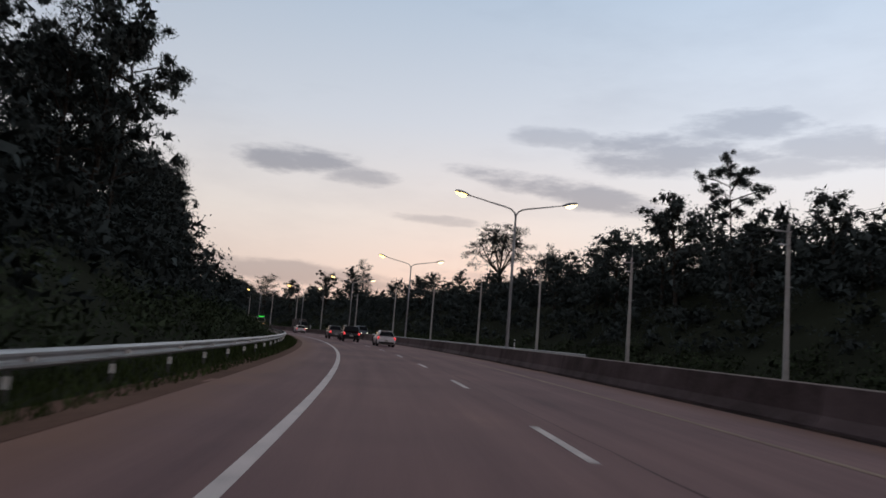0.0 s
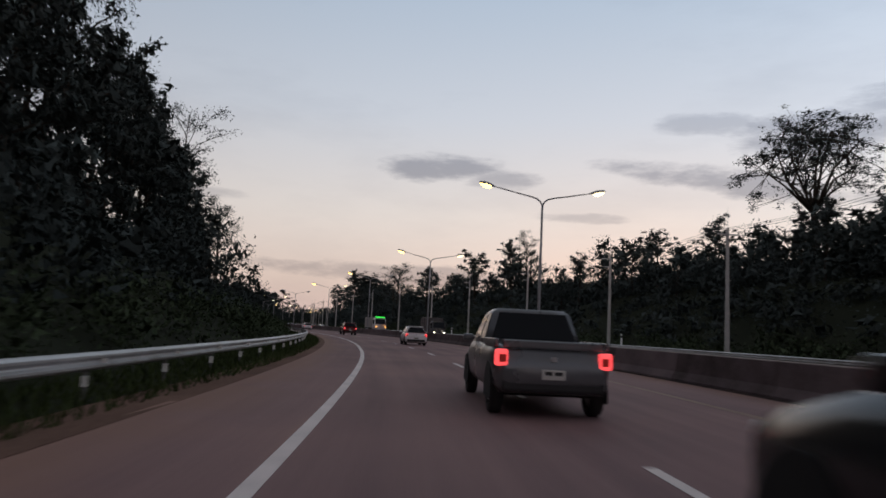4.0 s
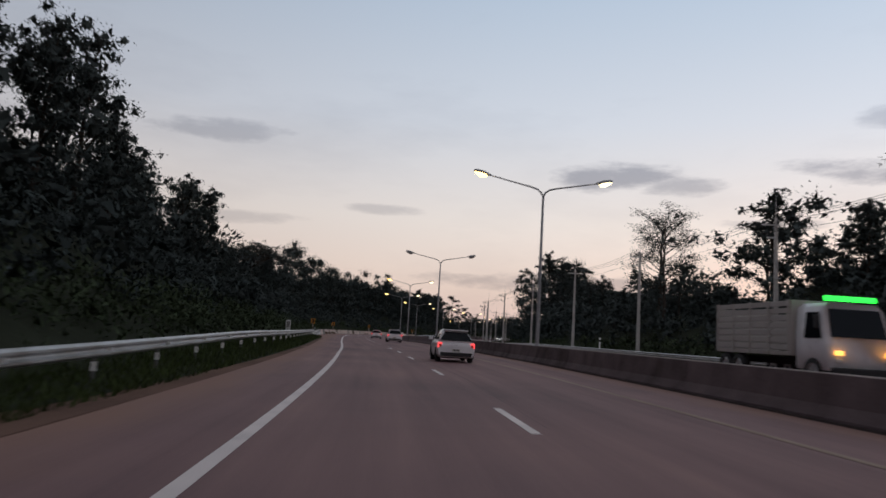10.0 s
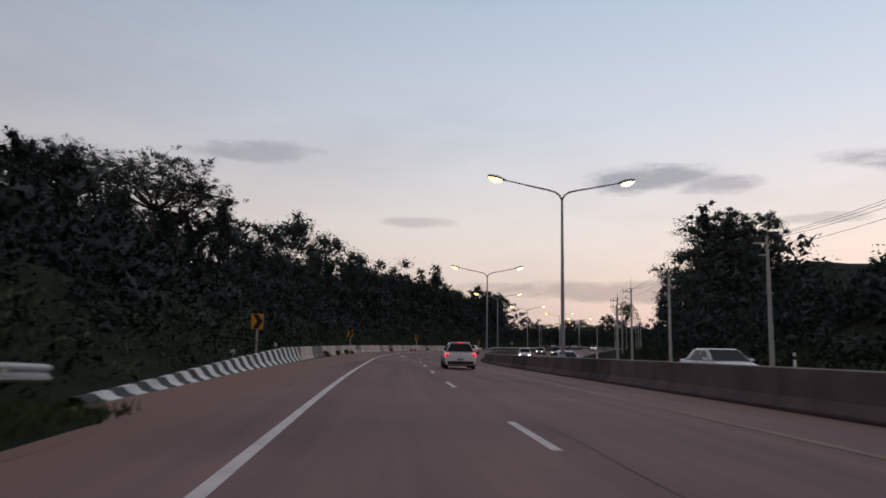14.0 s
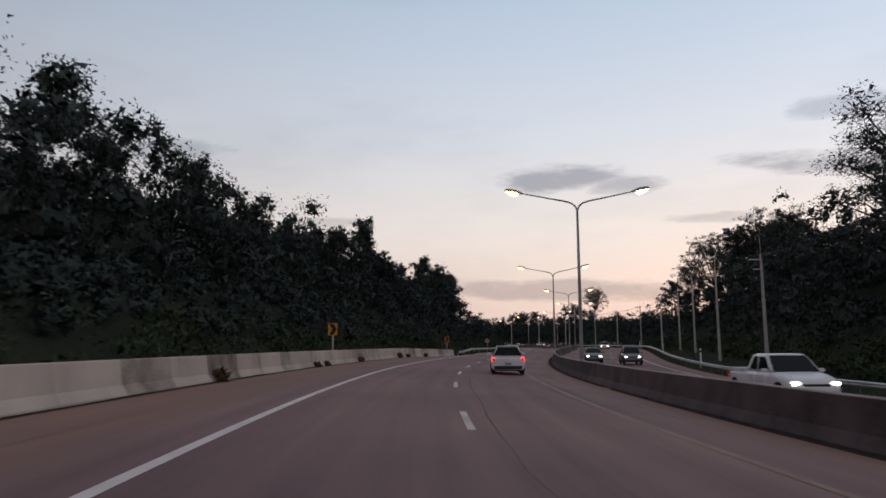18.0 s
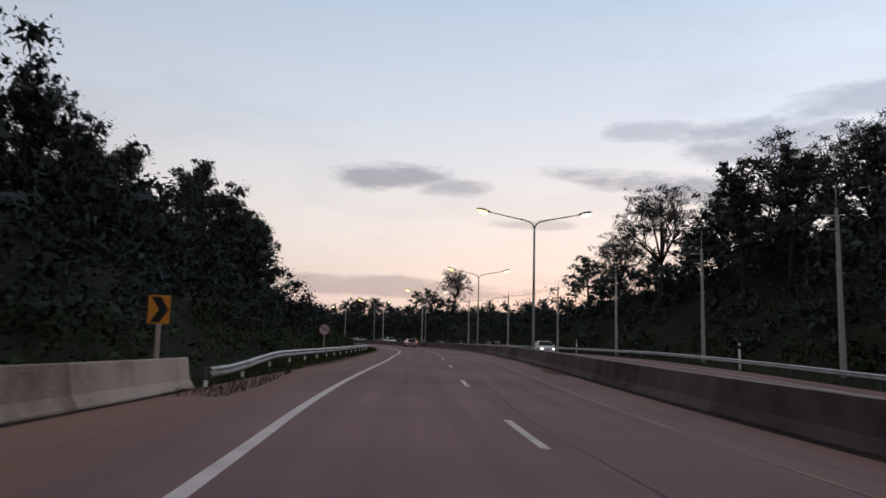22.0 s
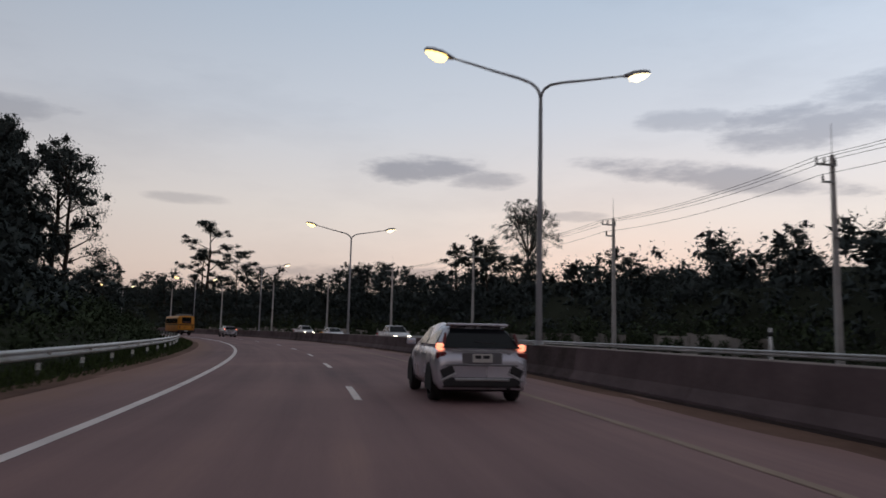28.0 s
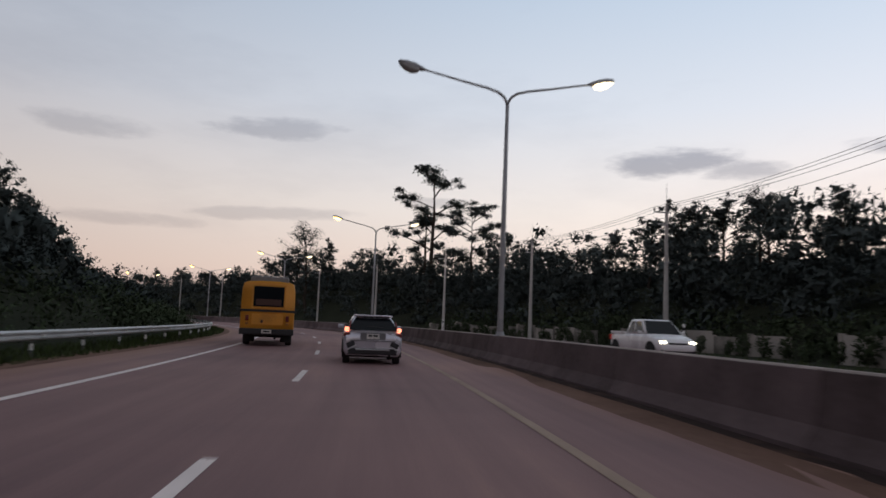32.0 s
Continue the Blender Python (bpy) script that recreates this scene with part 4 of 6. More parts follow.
def lacy_tree(seed, count, leaf, wide, low, flat):
    """Forked trunk, limbs that part three times, and a wide dome of small separate sprays with sky between them; 10 m high."""
    g = random.Random(seed)
    V, F, clumps, rads = [], [], [], []

    def limb(pts, rad, seg):
        v, f = tube_data(pts, rad, seg)
        o = len(V)
        V.extend(v)
        F.extend([tuple(a + o for a in q) for q in f])

    fork = Vector((g.uniform(-0.3, 0.3), g.uniform(-0.3, 0.3), low - 0.6))
    limb([Vector((0, 0, -0.6)), Vector((0, 0, 0)), fork * 0.5 + Vector((0.1, 0, 0)), fork], [0.21, 0.17, 0.14, 0.11], 7)
    for i in range(11):
        a = i * 2.4 + g.uniform(-0.5, 0.5)
        u = (i + 0.5) / 11
        r = wide * (0.12 + 0.62 * u**0.55) * g.uniform(0.8, 1.15)
        dome = low + (9.3 - low) * math.sqrt(max(0.0, 1 - (r / wide) ** 2))
        tip = Vector((math.cos(a) * r, math.sin(a) * r, low + (dome - low) * g.uniform(0.25, 0.9)))
        mid = fork.lerp(tip, 0.5) + Vector((g.uniform(-0.3, 0.3), g.uniform(-0.3, 0.3), g.uniform(-0.2, 0.5)))
        limb([fork, mid, tip], [0.085, 0.055, 0.03], 5)
        for k in range(7):
            b = a + (k - 3) * 0.5 + g.uniform(-0.3, 0.3)
            q = min(wide, r + wide * g.uniform(0.0, 0.40)) if k % 3 else r * g.uniform(0.4, 1.0)
            roof = low + (9.6 - low) * math.sqrt(max(0.0, 1 - (q / wide) ** 2))
            end = Vector((math.cos(b) * q, math.sin(b) * q, low + (roof - low) * g.uniform(0.15, 1.0) ** 0.6))
            st = mid.lerp(tip, g.uniform(0.2, 1.0))
            bend = st.lerp(end, 0.55) + Vector((g.uniform(-0.2, 0.2), g.uniform(-0.2, 0.2), g.uniform(-0.1, 0.25)))
            limb([st, bend, end], [0.032, 0.022, 0.010], 3)
            for _ in range(5):
                c = bend.lerp(end, g.uniform(0.3, 1.1)) + Vector((g.gauss(0, 0.36), g.gauss(0, 0.36), g.gauss(0, 0.2)))
                limb([bend, bend.lerp(c, 0.6), c], [0.012, 0.009, 0.004], 3)
                clumps.append(tuple(c))
                rads.append(g.uniform(0.18, 0.44))
    return mesh_of("trunk", V, F, BARK, True), leaves_mesh("crown", clumps, rads, count, leaf, seed, LEAF, flat=flat, droop=0.2, core=0.15, broad=1.8)


KINDS["lacy"] = [lacy_tree(sd, 9500, 0.115, 3.3, 3.9, 0.7) for sd in (81, 82, 84)]
KINDS["parasol"] = [lacy_tree(sd, 11000, 0.11, 5.2, 6.4, 0.5) for sd in (85, 86)]
KINDS["layered"] = [tree_kind("layered", sd, 6500, 0.13, 0.25, 2, 2.2) for sd in (91, 92)]
LABELS["layered"] = "tall crooked tree with leaf clumps far apart on bare limbs"
LABELS["lacy"] = "tall tree with a lacy rounded crown, its forked limbs showing"
LABELS["parasol"] = "old tree with a wide flat crown of layered sprays"


def plant(kind, s, m, top, wide=1.0, turn=None, pick=None):
    """A tree whose crown ends at height top over the road."""
    z = ground_z(s, m) - 0.1
    h = max(2.5, top - z)
    tm, cm = KINDS[kind][GT.randrange(len(KINDS[kind])) if pick is None else pick]
    p = at(s, m, 0, True)
    p.z = z
    k = h / 10.0
    w = k * wide * GT.uniform(0.9, 1.15)
    root = thing("tree", Matrix.Translation(p) @ Matrix.Rotation(GT.uniform(0, 6.28) if turn is None else turn, 4, "Z") @ Matrix.Diagonal((w, w, k, 1)), LABELS[kind], "tree",
                 "trees of the left bank" if m < 0 else "trees beyond the road")
    part("trunk", tm, None, root)
    part("crown", cm, None, root)


# left bank: the row that makes the outline; right side: the tree line on the rise
s = -70.0
while s < 700:
    t = table(LEFT_TOP, s)
    m = GT.uniform(-33.0, -29.4)
    plant("near", s, m, 1.2 + (t - 1.2) * (-m - 8.8) / 22.2 * GT.uniform(0.93, 1.03), 0.80)
    s += GT.uniform(4.2, 6.2)
s = -60.0
while s < 860:
    t = table(RIGHT_TOP, s)
    plant("back", s, GT.uniform(36, 44), t * GT.choice((0.80, 0.88, 0.95, 1.0, 1.06, 1.14)), 1.12)
    s += GT.uniform(5.2, 7.6)
# single trees that stand out
for kind, s, m, top, wide, pick in (("lacy", 115, 45, 31.8, 1.2, 0), ("lacy", 94, 45, 23.4, 0.85, 1), ("umbrella", 36.8, 40, 26.6, 0.62, 2), ("airy", 204, 49, 26.5, 1.0, 0),
                                   ("airy", 196, 46, 22, 1.0, 1), ("sparse", 258, 32.4, 21.3, 1.15, 0), ("airy", 272, 38, 22.8, 1.2, 1), ("umbrella", 331, 30, 16.8, 0.75, 1), ("airy", 410, 37, 27.5, 1.25, 0),
                                   ("airy", 424, 40, 29, 1.25, 1), ("umbrella", 396, 42, 26, 1.2, 2), ("lacy", 518, 39.5, 32, 1.05, 0), ("lacy", 531, 39, 25.5, 1.0, 1), ("lacy", 509, 45, 28, 1.0, 2), ("lacy", 487, 40, 31, 1.1, 1), ("lacy", 475, 41, 29, 1.1, 2), ("lacy", 614, 46, 26.0, 1.05, 0),
                                   ("airy", 611, 44, 20, 0.8, 1), ("layered", 711, 34.2, 31.6, 1.0, 0), ("layered", 716, 36, 24, 1.0, 1), ("umbrella", 698, 34, 22, 0.8, 0), ("airy", 752, 30, 24, 0.9, 1), ("back", 657, 37, 16.2, 1.25, 0), ("back", 650, 36, 15.4, 1.2, 2), ("back", 663, 38, 16.0, 1.2, 4), ("airy", 645, 36, 15.4, 1.0, 1),
                                   ("airy", 92, -31, 28.5, 0.7, 0), ("airy", 4, -28.0, 22.0, 0.8, 1), ("umbrella", 12, -27.0, 21.5, 0.75, 1), ("sparse", 156, -31, 35.0, 0.95, 0), ("airy", 152, -25.0, 19.0, 0.9, 1),
                                   ("parasol", 312, -30.5, 18.4, 1.0, 0), ("parasol", 322, -32, 19.0, 0.8, 1), ("parasol", 300, -32, 15.5, 1.0, 1), ("near", 606, -25.5, 23.0, 0.85, 0), ("airy", 600, -24.0, 21.0, 0.9, 1), ("near", 6, -26.5, 22.5, 0.8, 2)):
    plant(kind, s, m, top, wide, 0.7 * s, pick)


# undergrowth and grass, uncountable
def undergrowth(name, m0, m1, s0, s1, per_m, h0, h1, leaf, seed, mat, label, cat):
    g = np.random.default_rng(seed)
    nb = int((s1 - s0) * per_m)
    cs, rs = [], []
    for _ in range(nb):
        s, m = g.uniform(s0, s1), g.uniform(m0, m1)
        p = at(s, m, 0, True)
        h = g.uniform(h0, h1)
        cs.append((p.x, p.y, ground_z(s, m) + h * 0.45))
        rs.append(h * 0.75)
    me = leaves_mesh(name, cs, rs, nb * 56, leaf * 0.75, seed, mat, 0.8, -0.4, 0.15, 2.2)
    tagged(new(name, me), label, cat, kind="stuff")


undergrowth("undergrowth", -20.0, -15.4, -70, 760, 3.4, 0.5, 1.7, 0.21, 71, LEAF2, "dense dark green undergrowth covering the roadside bank", "undergrowth")
undergrowth("undergrowth_wall", 24.5, 29.0, 545, 695, 2.0, 1.0, 2.6, 0.38, 70, LEAF2, "dark scrub behind the pale wall", "undergrowth")
undergrowth("undergrowth_right", 20.5, 28.0, -60, 545, 1.8, 0.6, 2.2, 0.38, 73, LEAF2, "dark green scrub behind the power poles", "undergrowth")


def forest(name, m0, m1, s0, s1, per_m, tops, lo, hi, r0, r1, leaf, each, seed, label):
    """Woods too deep to count: leaf clumps from the ground to a share of the tree line's height."""
    g = np.random.default_rng(seed)
    cs, rs = [], []
    for _ in range(int((s1 - s0) * per_m)):
        s, m = g.uniform(s0, s1), g.uniform(m0, m1)
        p = at(s, m, 0, True)
        zg, t = ground_z(s, m), table(tops, s) * ((-m - 8.8) / 22.2 if tops is LEFT_TOP else 1.0) * (0.92 + (0.4 if hi < 0.8 else 0.2) * noise.noise(Vector((s * 0.07, m * 0.05, seed))) + 0.25 * noise.noise(Vector((s * 0.23, m * 0.1, seed + 9.0))))
        r = g.uniform(r0, r1)
        u = g.random()
        z = zg + 0.3 * r + max(0.0, t * (lo + (hi - lo) * u) - zg - 0.8 * r)
        cs.append((p.x, p.y, z))
        rs.append(r)
    me = leaves_mesh(name, cs, rs, int(len(cs) * each * 1.35), leaf * 0.71, seed, LEAF, 0.8, 0.2, 0.35, 2.6)
    tagged(new(name, me), label, "forest", kind="stuff")


forest("forest_left_edge", -26.0, -18.2, -70, 780, 2.4, LEFT_TOP, 0.08, 0.72, 0.9, 1.7, 0.32, 46, 75, "dense dark saplings and creepers at the wood's edge")
forest("forest_left", -35.0, -26.0, -70, 800, 2.9, LEFT_TOP, 0.25, 0.93, 1.4, 2.4, 0.50, 52, 76, "deep dark woods behind the bank's first trees")
HILL = [(220, 10), (260, 17), (300, 20), (320, 20.5), (350, 21), (366, 24.5), (378, 29), (390, 29.5), (405, 28), (425, 27), (470, 24), (510, 19), (540, 14)]
forest("forest_hill", -56.0, -38.0, 225, 540, 2.2, HILL, 0.35, 1.0, 2.0, 3.4, 0.55, 130, 79, "dark wooded hill rising behind the roadside trees")
forest("forest_right", 26.5, 37.0, -70, 900, 2.5, RIGHT_TOP, 0.04, 0.88, 1.4, 2.6, 0.46, 50, 77, "dark woods on the slope beyond the road")
HILL_RIGHT = [(-70, 21), (10, 21.5), (35, 22.5), (60, 23), (90, 22.5), (125, 20), (160, 17), (190, 14)]
forest("forest_right_hill", 46.0, 58.0, -70, 190, 2.0, HILL_RIGHT, 0.4, 1.0, 2.0, 3.4, 0.7, 70, 74, "dark wooded hill beyond the far carriageway")
RISE = [(430, 13), (450, 17), (470, 23), (500, 27), (512, 23), (525, 21), (540, 18), (565, 13)]
forest("forest_right_rise", 46.0, 58.0, 430, 565, 2.2, RISE, 0.4, 1.0, 1.8, 3.0, 0.6, 80, 72, "dark wooded rise behind the power poles")
CREST = [(600, 8), (622, 11), (640, 13.5), (655, 14.8), (667, 14.2), (690, 13), (720, 13)]
forest("forest_right_crest", 31.0, 39.0, 600, 720, 3.0, CREST, 0.45, 1.0, 1.0, 2.0, 0.40, 60, 69, "dense dark wood behind the garden wall")
forest("forest_right_deep", 40.0, 47.0, -70, 900, 2.1, RIGHT_TOP, 0.36, 1.06, 1.8, 3.2, 0.60, 64, 78, "deep dark woods filling the rise beyond the road")


def grass(name, m0, m1, s0, s1, per_m, h, seed, label):
    g = np.random.default_rng(seed)
    count = int((s1 - s0) * per_m)
    S_, M_ = g.uniform(s0, s1, count), g.uniform(m0, m1, count)
    P = np.array([(*at(a, b, 0, True)[:2], ground_z(a, b) - 0.01) for a, b in zip(S_, M_)])
    ang, hh = g.uniform(0, 6.28, count), h * g.uniform(0.4, 1.3, count)
    w = np.stack([np.cos(ang), np.sin(ang), 0 * ang], -1) * (0.014 + 0.02 * g.random(count))[:, None]
    tip = P + np.stack([g.normal(0, 0.4, count) * hh, g.normal(0, 0.4, count) * hh, hh], -1)
    V = np.stack([P - w, P + w, tip], 1)
    me = bpy.data.meshes.new(name)
    me.vertices.add(count * 3)
    me.vertices.foreach_set("co", V.ravel())
    me.loops.add(count * 3)
    me.loops.foreach_set("vertex_index", np.arange(count * 3))
    me.polygons.add(count)
    me.polygons.foreach_set("loop_start", np.arange(count) * 3)
    me.polygons.foreach_set("loop_total", np.full(count, 3))
    me.materials.append(GRASS)
    me.update(calc_edges=True)
    tagged(new(name, me), label, "grass", kind="stuff")


grass("grass_left", -15.6, -12.65, -48, 262, 170, 0.24, 81, "unmown dark green grass under the guardrail")
grass("grass_left_far", -15.6, -12.65, 418, 700, 140, 0.24, 82, "unmown dark green grass under the guardrail")
grass("grass_right", 12.5, 20.0, 250, 700, 30, 0.3, 83, "rough grass beyond the other carriageway")


# ---------------------------------------------------------------- signs and markers
def me_of(name, bm, mat):
    me = bpy.data.meshes.new(name)
    bm.to_mesh(me)
    bm.free()
    me.materials.append(mat)
    return me


def flat_shape(pts, y0, y1):
    """A plate cut to an outline in x and z, from y0 to y1."""
    bm = bmesh.new()
    a, b = [bm.verts.new((x, y0, z)) for x, z in pts], [bm.verts.new((x, y1, z)) for x, z in pts]
    fs = [bm.faces.new(a), bm.faces.new(b[::-1])]
    k = len(pts)
    for i in range(k):
        fs.append(bm.faces.new((a[i], b[i], b[(i + 1) % k], a[(i + 1) % k])))
    bmesh.ops.recalc_face_normals(bm, faces=bm.faces[:])
    return bm


SIGNPOST_ME = me_of("post", box((0.10, 0.09, 2.9), (0, 0, 1.2), 0.008), PALECONC)
CHEVPLATE_ME = me_of("plate", box((0.62, 0.02, 0.80), (0, -0.06, 2.32), 0.03), SIGNYEL)
CHEVRON_ME = me_of("chevron", flat_shape([(-0.24, 2.68), (0.04, 2.68), (0.28, 2.32), (0.04, 1.96), (-0.24, 1.96), (0.0, 2.32)], -0.078, -0.072), SIGNBLK)
for s in (286.1, 330.4, 373.5, 420.5):
    p = at(s, -15.3, 0, True)
    p.z = ground_z(s, -15.3)
    sign = thing("chevron_sign", Matrix.Translation(p) @ Matrix.Rotation(radians(heading(s) - 2), 4, "Z"), "orange bend marker with a black arrowhead on a pale post", "road sign", "bend markers")
    part("post", SIGNPOST_ME, None, sign)
    part("chevron", CHEVRON_ME, None, part("plate", CHEVPLATE_ME, None, sign, "orange plate"), "black arrowhead pointing to the right")
# speed limit sign
p = at(453.9, -15.2, 0, True)
p.z = ground_z(453.9, -15.2)
sign = thing("speed_sign", Matrix.Translation(p) @ Matrix.Rotation(radians(heading(455)), 4, "Z"), "round white speed limit sign with red rim on a concrete post", "road sign")
part("post", SIGNPOST_ME, None, sign, at=Matrix.Translation((0, 0, -0.45)))
disc = part("plate", mesh_of("plate", *tube_data([(0, -0.05, 1.95), (0, -0.065, 1.95)], [0.42, 0.42], 40), SIGNRED), None, sign, "red rim")
part("face", mesh_of("face", *tube_data([(0, -0.065, 1.95), (0, -0.069, 1.95)], [0.335, 0.335], 40), SIGNWHT), None, disc, "white face")
tx = bpy.data.curves.new("number", "FONT")
tx.body, tx.size, tx.extrude, tx.align_x, tx.align_y, tx.offset = "70", 0.46, 0.003, "CENTER", "CENTER", 0.006
tmp = bpy.data.objects.new("number", tx)
scene.collection.objects.link(tmp)
num_me = bpy.data.meshes.new_from_object(tmp.evaluated_get(bpy.context.evaluated_depsgraph_get()))
bpy.data.objects.remove(tmp)
num_me.materials.clear()
num_me.materials.append(SIGNBLK)
part("number", num_me, None, disc, "black figures 70", at=Matrix.Translation((0, -0.074, 1.95)) @ Matrix.Rotation(math.pi / 2, 4, "X"))
# kilometre stone, small plates, delineators
p = at(233.4, -15.0, 0, True)
p.z = ground_z(233.4, -15.0)
stone = thing("milestone", Matrix.Translation(p) @ Matrix.Rotation(radians(heading(229) + 8), 4, "Z"), "white painted concrete milestone with a dark panel behind the guardrail", "milestone")
part("block", box((0.42, 0.24, 1.75), (0, 0, 0.7), 0.07, 3), WHITEP, stone)
part("panel", box((0.26, 0.012, 0.5), (0, -0.122, 1.2), 0.01), DARK, stone, "dark faded panel")
for k, (w, z) in enumerate(((0.16, 1.34), (0.12, 1.22), (0.18, 1.08))):
    part("lettering", box((w, 0.006, 0.05), (0, -0.131, z), 0), SIGNWHT, stone, "pale bar of faded lettering")
DELIN_ME = tube("post", [(0, 0, -0.3), (0, 0, 0.0), (0, 0, 1.95)], [0.085, 0.085, 0.08], WHITEP, 10)
BAND_ME = tube("band", [(0, 0, 1.55), (0, 0, 1.75)], [0.088, 0.088], DARK, 10)
for s in (44.6, 104, 163, 234, 290, 350, 405, 450, 496, 539, 581.5, 627, 672):
    p = at(s, 14.9, 0, True)
    p.z = ground_z(s, 14.9)
    d = thing("marker_post", Matrix.Translation(p), "white round marker post on the far verge", "marker post", "marker posts")
    part("post", DELIN_ME, None, d)
    part("band", BAND_ME, None, d, "dark band")
# two small white markers at the striped end of the left barrier
for s, m, h in ((281.0, -15.3, 0.86), (291.5, -15.25, 1.12)):
    p = at(s, m, 0, True)
    p.z = ground_z(s, m)
    d = thing("verge_marker", Matrix.Translation(p) @ Matrix.Rotation(radians(heading(s)), 4, "Z"), "short post with a round white head behind the striped barrier", "marker post", "small verge markers")
    part("post", tube("post", [(0, 0, -0.2), (0, 0, h)], [0.035, 0.035], POSTGREY, 8), None, d)
    part("head", mesh_of("head", *tube_data([(0, 0.012, h), (0, -0.012, h)], [0.11, 0.11], 20), WHITEP), None, d, "round white head")
# an amber reflector bolted on the median barrier
AMBER = material("amber_reflector", (0.75, 0.36, 0.06), 0.35, vary=0.15, scale=8, fine=30, bump=0)
ref = thing("barrier_reflector", frame_at(581.3, 0.0, 0.872), "amber reflector on a low bracket on top of the median barrier", "reflector")
part("bracket", box((0.10, 0.9, 0.03), (0, 0.4, 0.015), 0.006), POSTGREY, ref)
part("reflector", box((0.20, 0.03, 0.14), (0, -0.02, 0.10), 0.012), AMBER, ref, "amber reflector sheet")
part("side_reflector", box((0.02, 0.42, 0.06), (-0.05, 0.66, 0.06), 0.006), AMBER, ref, "faded amber strip")
# tufts growing at the foot of the left barrier
WEED = material("dry_weed", (0.15, 0.10, 0.055), 0.9, vary=0.4, scale=0.6, fine=6, bump=0, island=0.6, spec=0.1)
for s, r in ((309.5, 0.42), (317.0, 0.34), (322.5, 0.42), (326, 0.25), (351.5, 0.42), (366, 0.2), (368.2, 0.16), (377, 0.25), (391, 0.4), (394.5, 0.22), (403, 0.3)):
    r *= 0.72
    p = at(s, -14.25, 0, True)
    me = leaves_mesh("weed", [(0, 0, r * 0.6)], [r], 170, 0.2, int(s), LEAF2, 0.8, -0.8)
    me.materials[0] = WEED
    tagged(part("weed", me, None, None, at=Matrix.Translation((p.x, p.y, road_z(s, -14.25)))), "brownish weed growing at the foot of the barrier", "weed", "weeds along the barrier")
# a low wall with potted shrubs beyond the other verge
wall = thing("garden_wall", Matrix(), "low pale plastered wall, stained, behind rows of shrubs", "wall")
s = 549.0
gw = random.Random(9)
while s < 690:
    e = s + 4.0
    if gw.random() < 0.8:
        z0 = min(ground_z(s, 23.5), ground_z(e, 23.5))
        hgt = gw.uniform(1.3, 1.75)
        rings = [[at(q, 23.5 + x, 0, True) + Vector((0, 0, z0 - 0.2 + z)) for x, z in ((-0.08, 0), (-0.08, hgt + 0.2), (0.08, hgt + 0.2), (0.08, 0))] for q in (s + 0.05, e - 0.35)]
        part("panel", loft("panel", rings, PLASTER, smooth=False), None, wall)
        rings = [[at(q, 23.5 + x, 0, True) + Vector((0, 0, z0 - 0.2 + z)) for x, z in ((-0.15, 0), (-0.15, hgt + 0.3), (0.15, hgt + 0.3), (0.15, 0))] for q in (e - 0.35, e - 0.05)]
        part("pillar", loft("pillar", rings, PLASTER, smooth=False), None, wall)
    s = e
SHRUBS = [leaves_mesh("leaves", [(0, 0, 0.8), (0.2, 0.1, 1.3), (-0.2, 0, 0.4)], [0.6, 0.45, 0.5], 420, 0.24, sd, LEAF2, 1.0, -0.3) for sd in (91, 92, 93)]
STEM_ME = tube("stem", [(0, 0, -0.1), (0.02, 0, 0.5), (0, 0.02, 1.1)], [0.04, 0.03, 0.015], BARK, 6)
for i in range(70):
    s = 550 + 2.0 * i + gw.uniform(-0.5, 0.5)
    p = at(s, 22.4 + gw.uniform(-0.5, 0.3), 0, True)
    p.z = ground_z(s, 22.4)
    k = gw.uniform(0.6, 1.25)
    sh = thing("shrub", Matrix.Translation(p) @ Matrix.Rotation(gw.uniform(0, 6), 4, "Z") @ Matrix.Scale(k, 4), "dark young shrub in a row along the pale wall", "shrub", "shrubs along the wall")
    part("stem", STEM_ME, None, sh)
    part("leaves", SHRUBS[i % 3], None, sh)


# ---------------------------------------------------------------- vehicles
def wheel_set(root, xs, ys, r, w):
    V, F = [], []
    prof = [(r * 0.62, -w / 2), (r * 0.93, -w / 2), (r, -w * 0.32), (r, w * 0.32), (r * 0.93, w / 2), (r * 0.62, w / 2)]
    seg = 24
    for k in range(seg):
        a = 2 * math.pi * k / seg
        for rr, x in prof:
            V.append((x, rr * math.cos(a), rr * math.sin(a)))
    n_ = len(prof)
    for k in range(seg):
        for j in range(n_ - 1):
            a, b = k * n_ + j, ((k + 1) % seg) * n_ + j
            F.append((a, a + 1, b + 1, b))
    ty = mesh_of("tyre", V, F, RUBBER, True)
    V, F = tube_data([(-w * 0.42, 0, 0), (-w * 0.3, 0, 0), (w * 0.3, 0, 0), (w * 0.42, 0, 0)], [r * 0.5, r * 0.64, r * 0.64, r * 0.5], 20)
    ri = mesh_of("rim", V, F, RIM)
    hub = mesh_of("hub", *tube_data([(-w * 0.47, 0, 0), (w * 0.47, 0, 0)], [r * 0.16, r * 0.16], 10), DARK)
    for x in xs:
        for y in ys:
            wh = part("wheel", ty, None, root, at=(x, y, r))
            part("rim", ri, None, wh, "metal rim")
            part("hub", hub, None, wh)


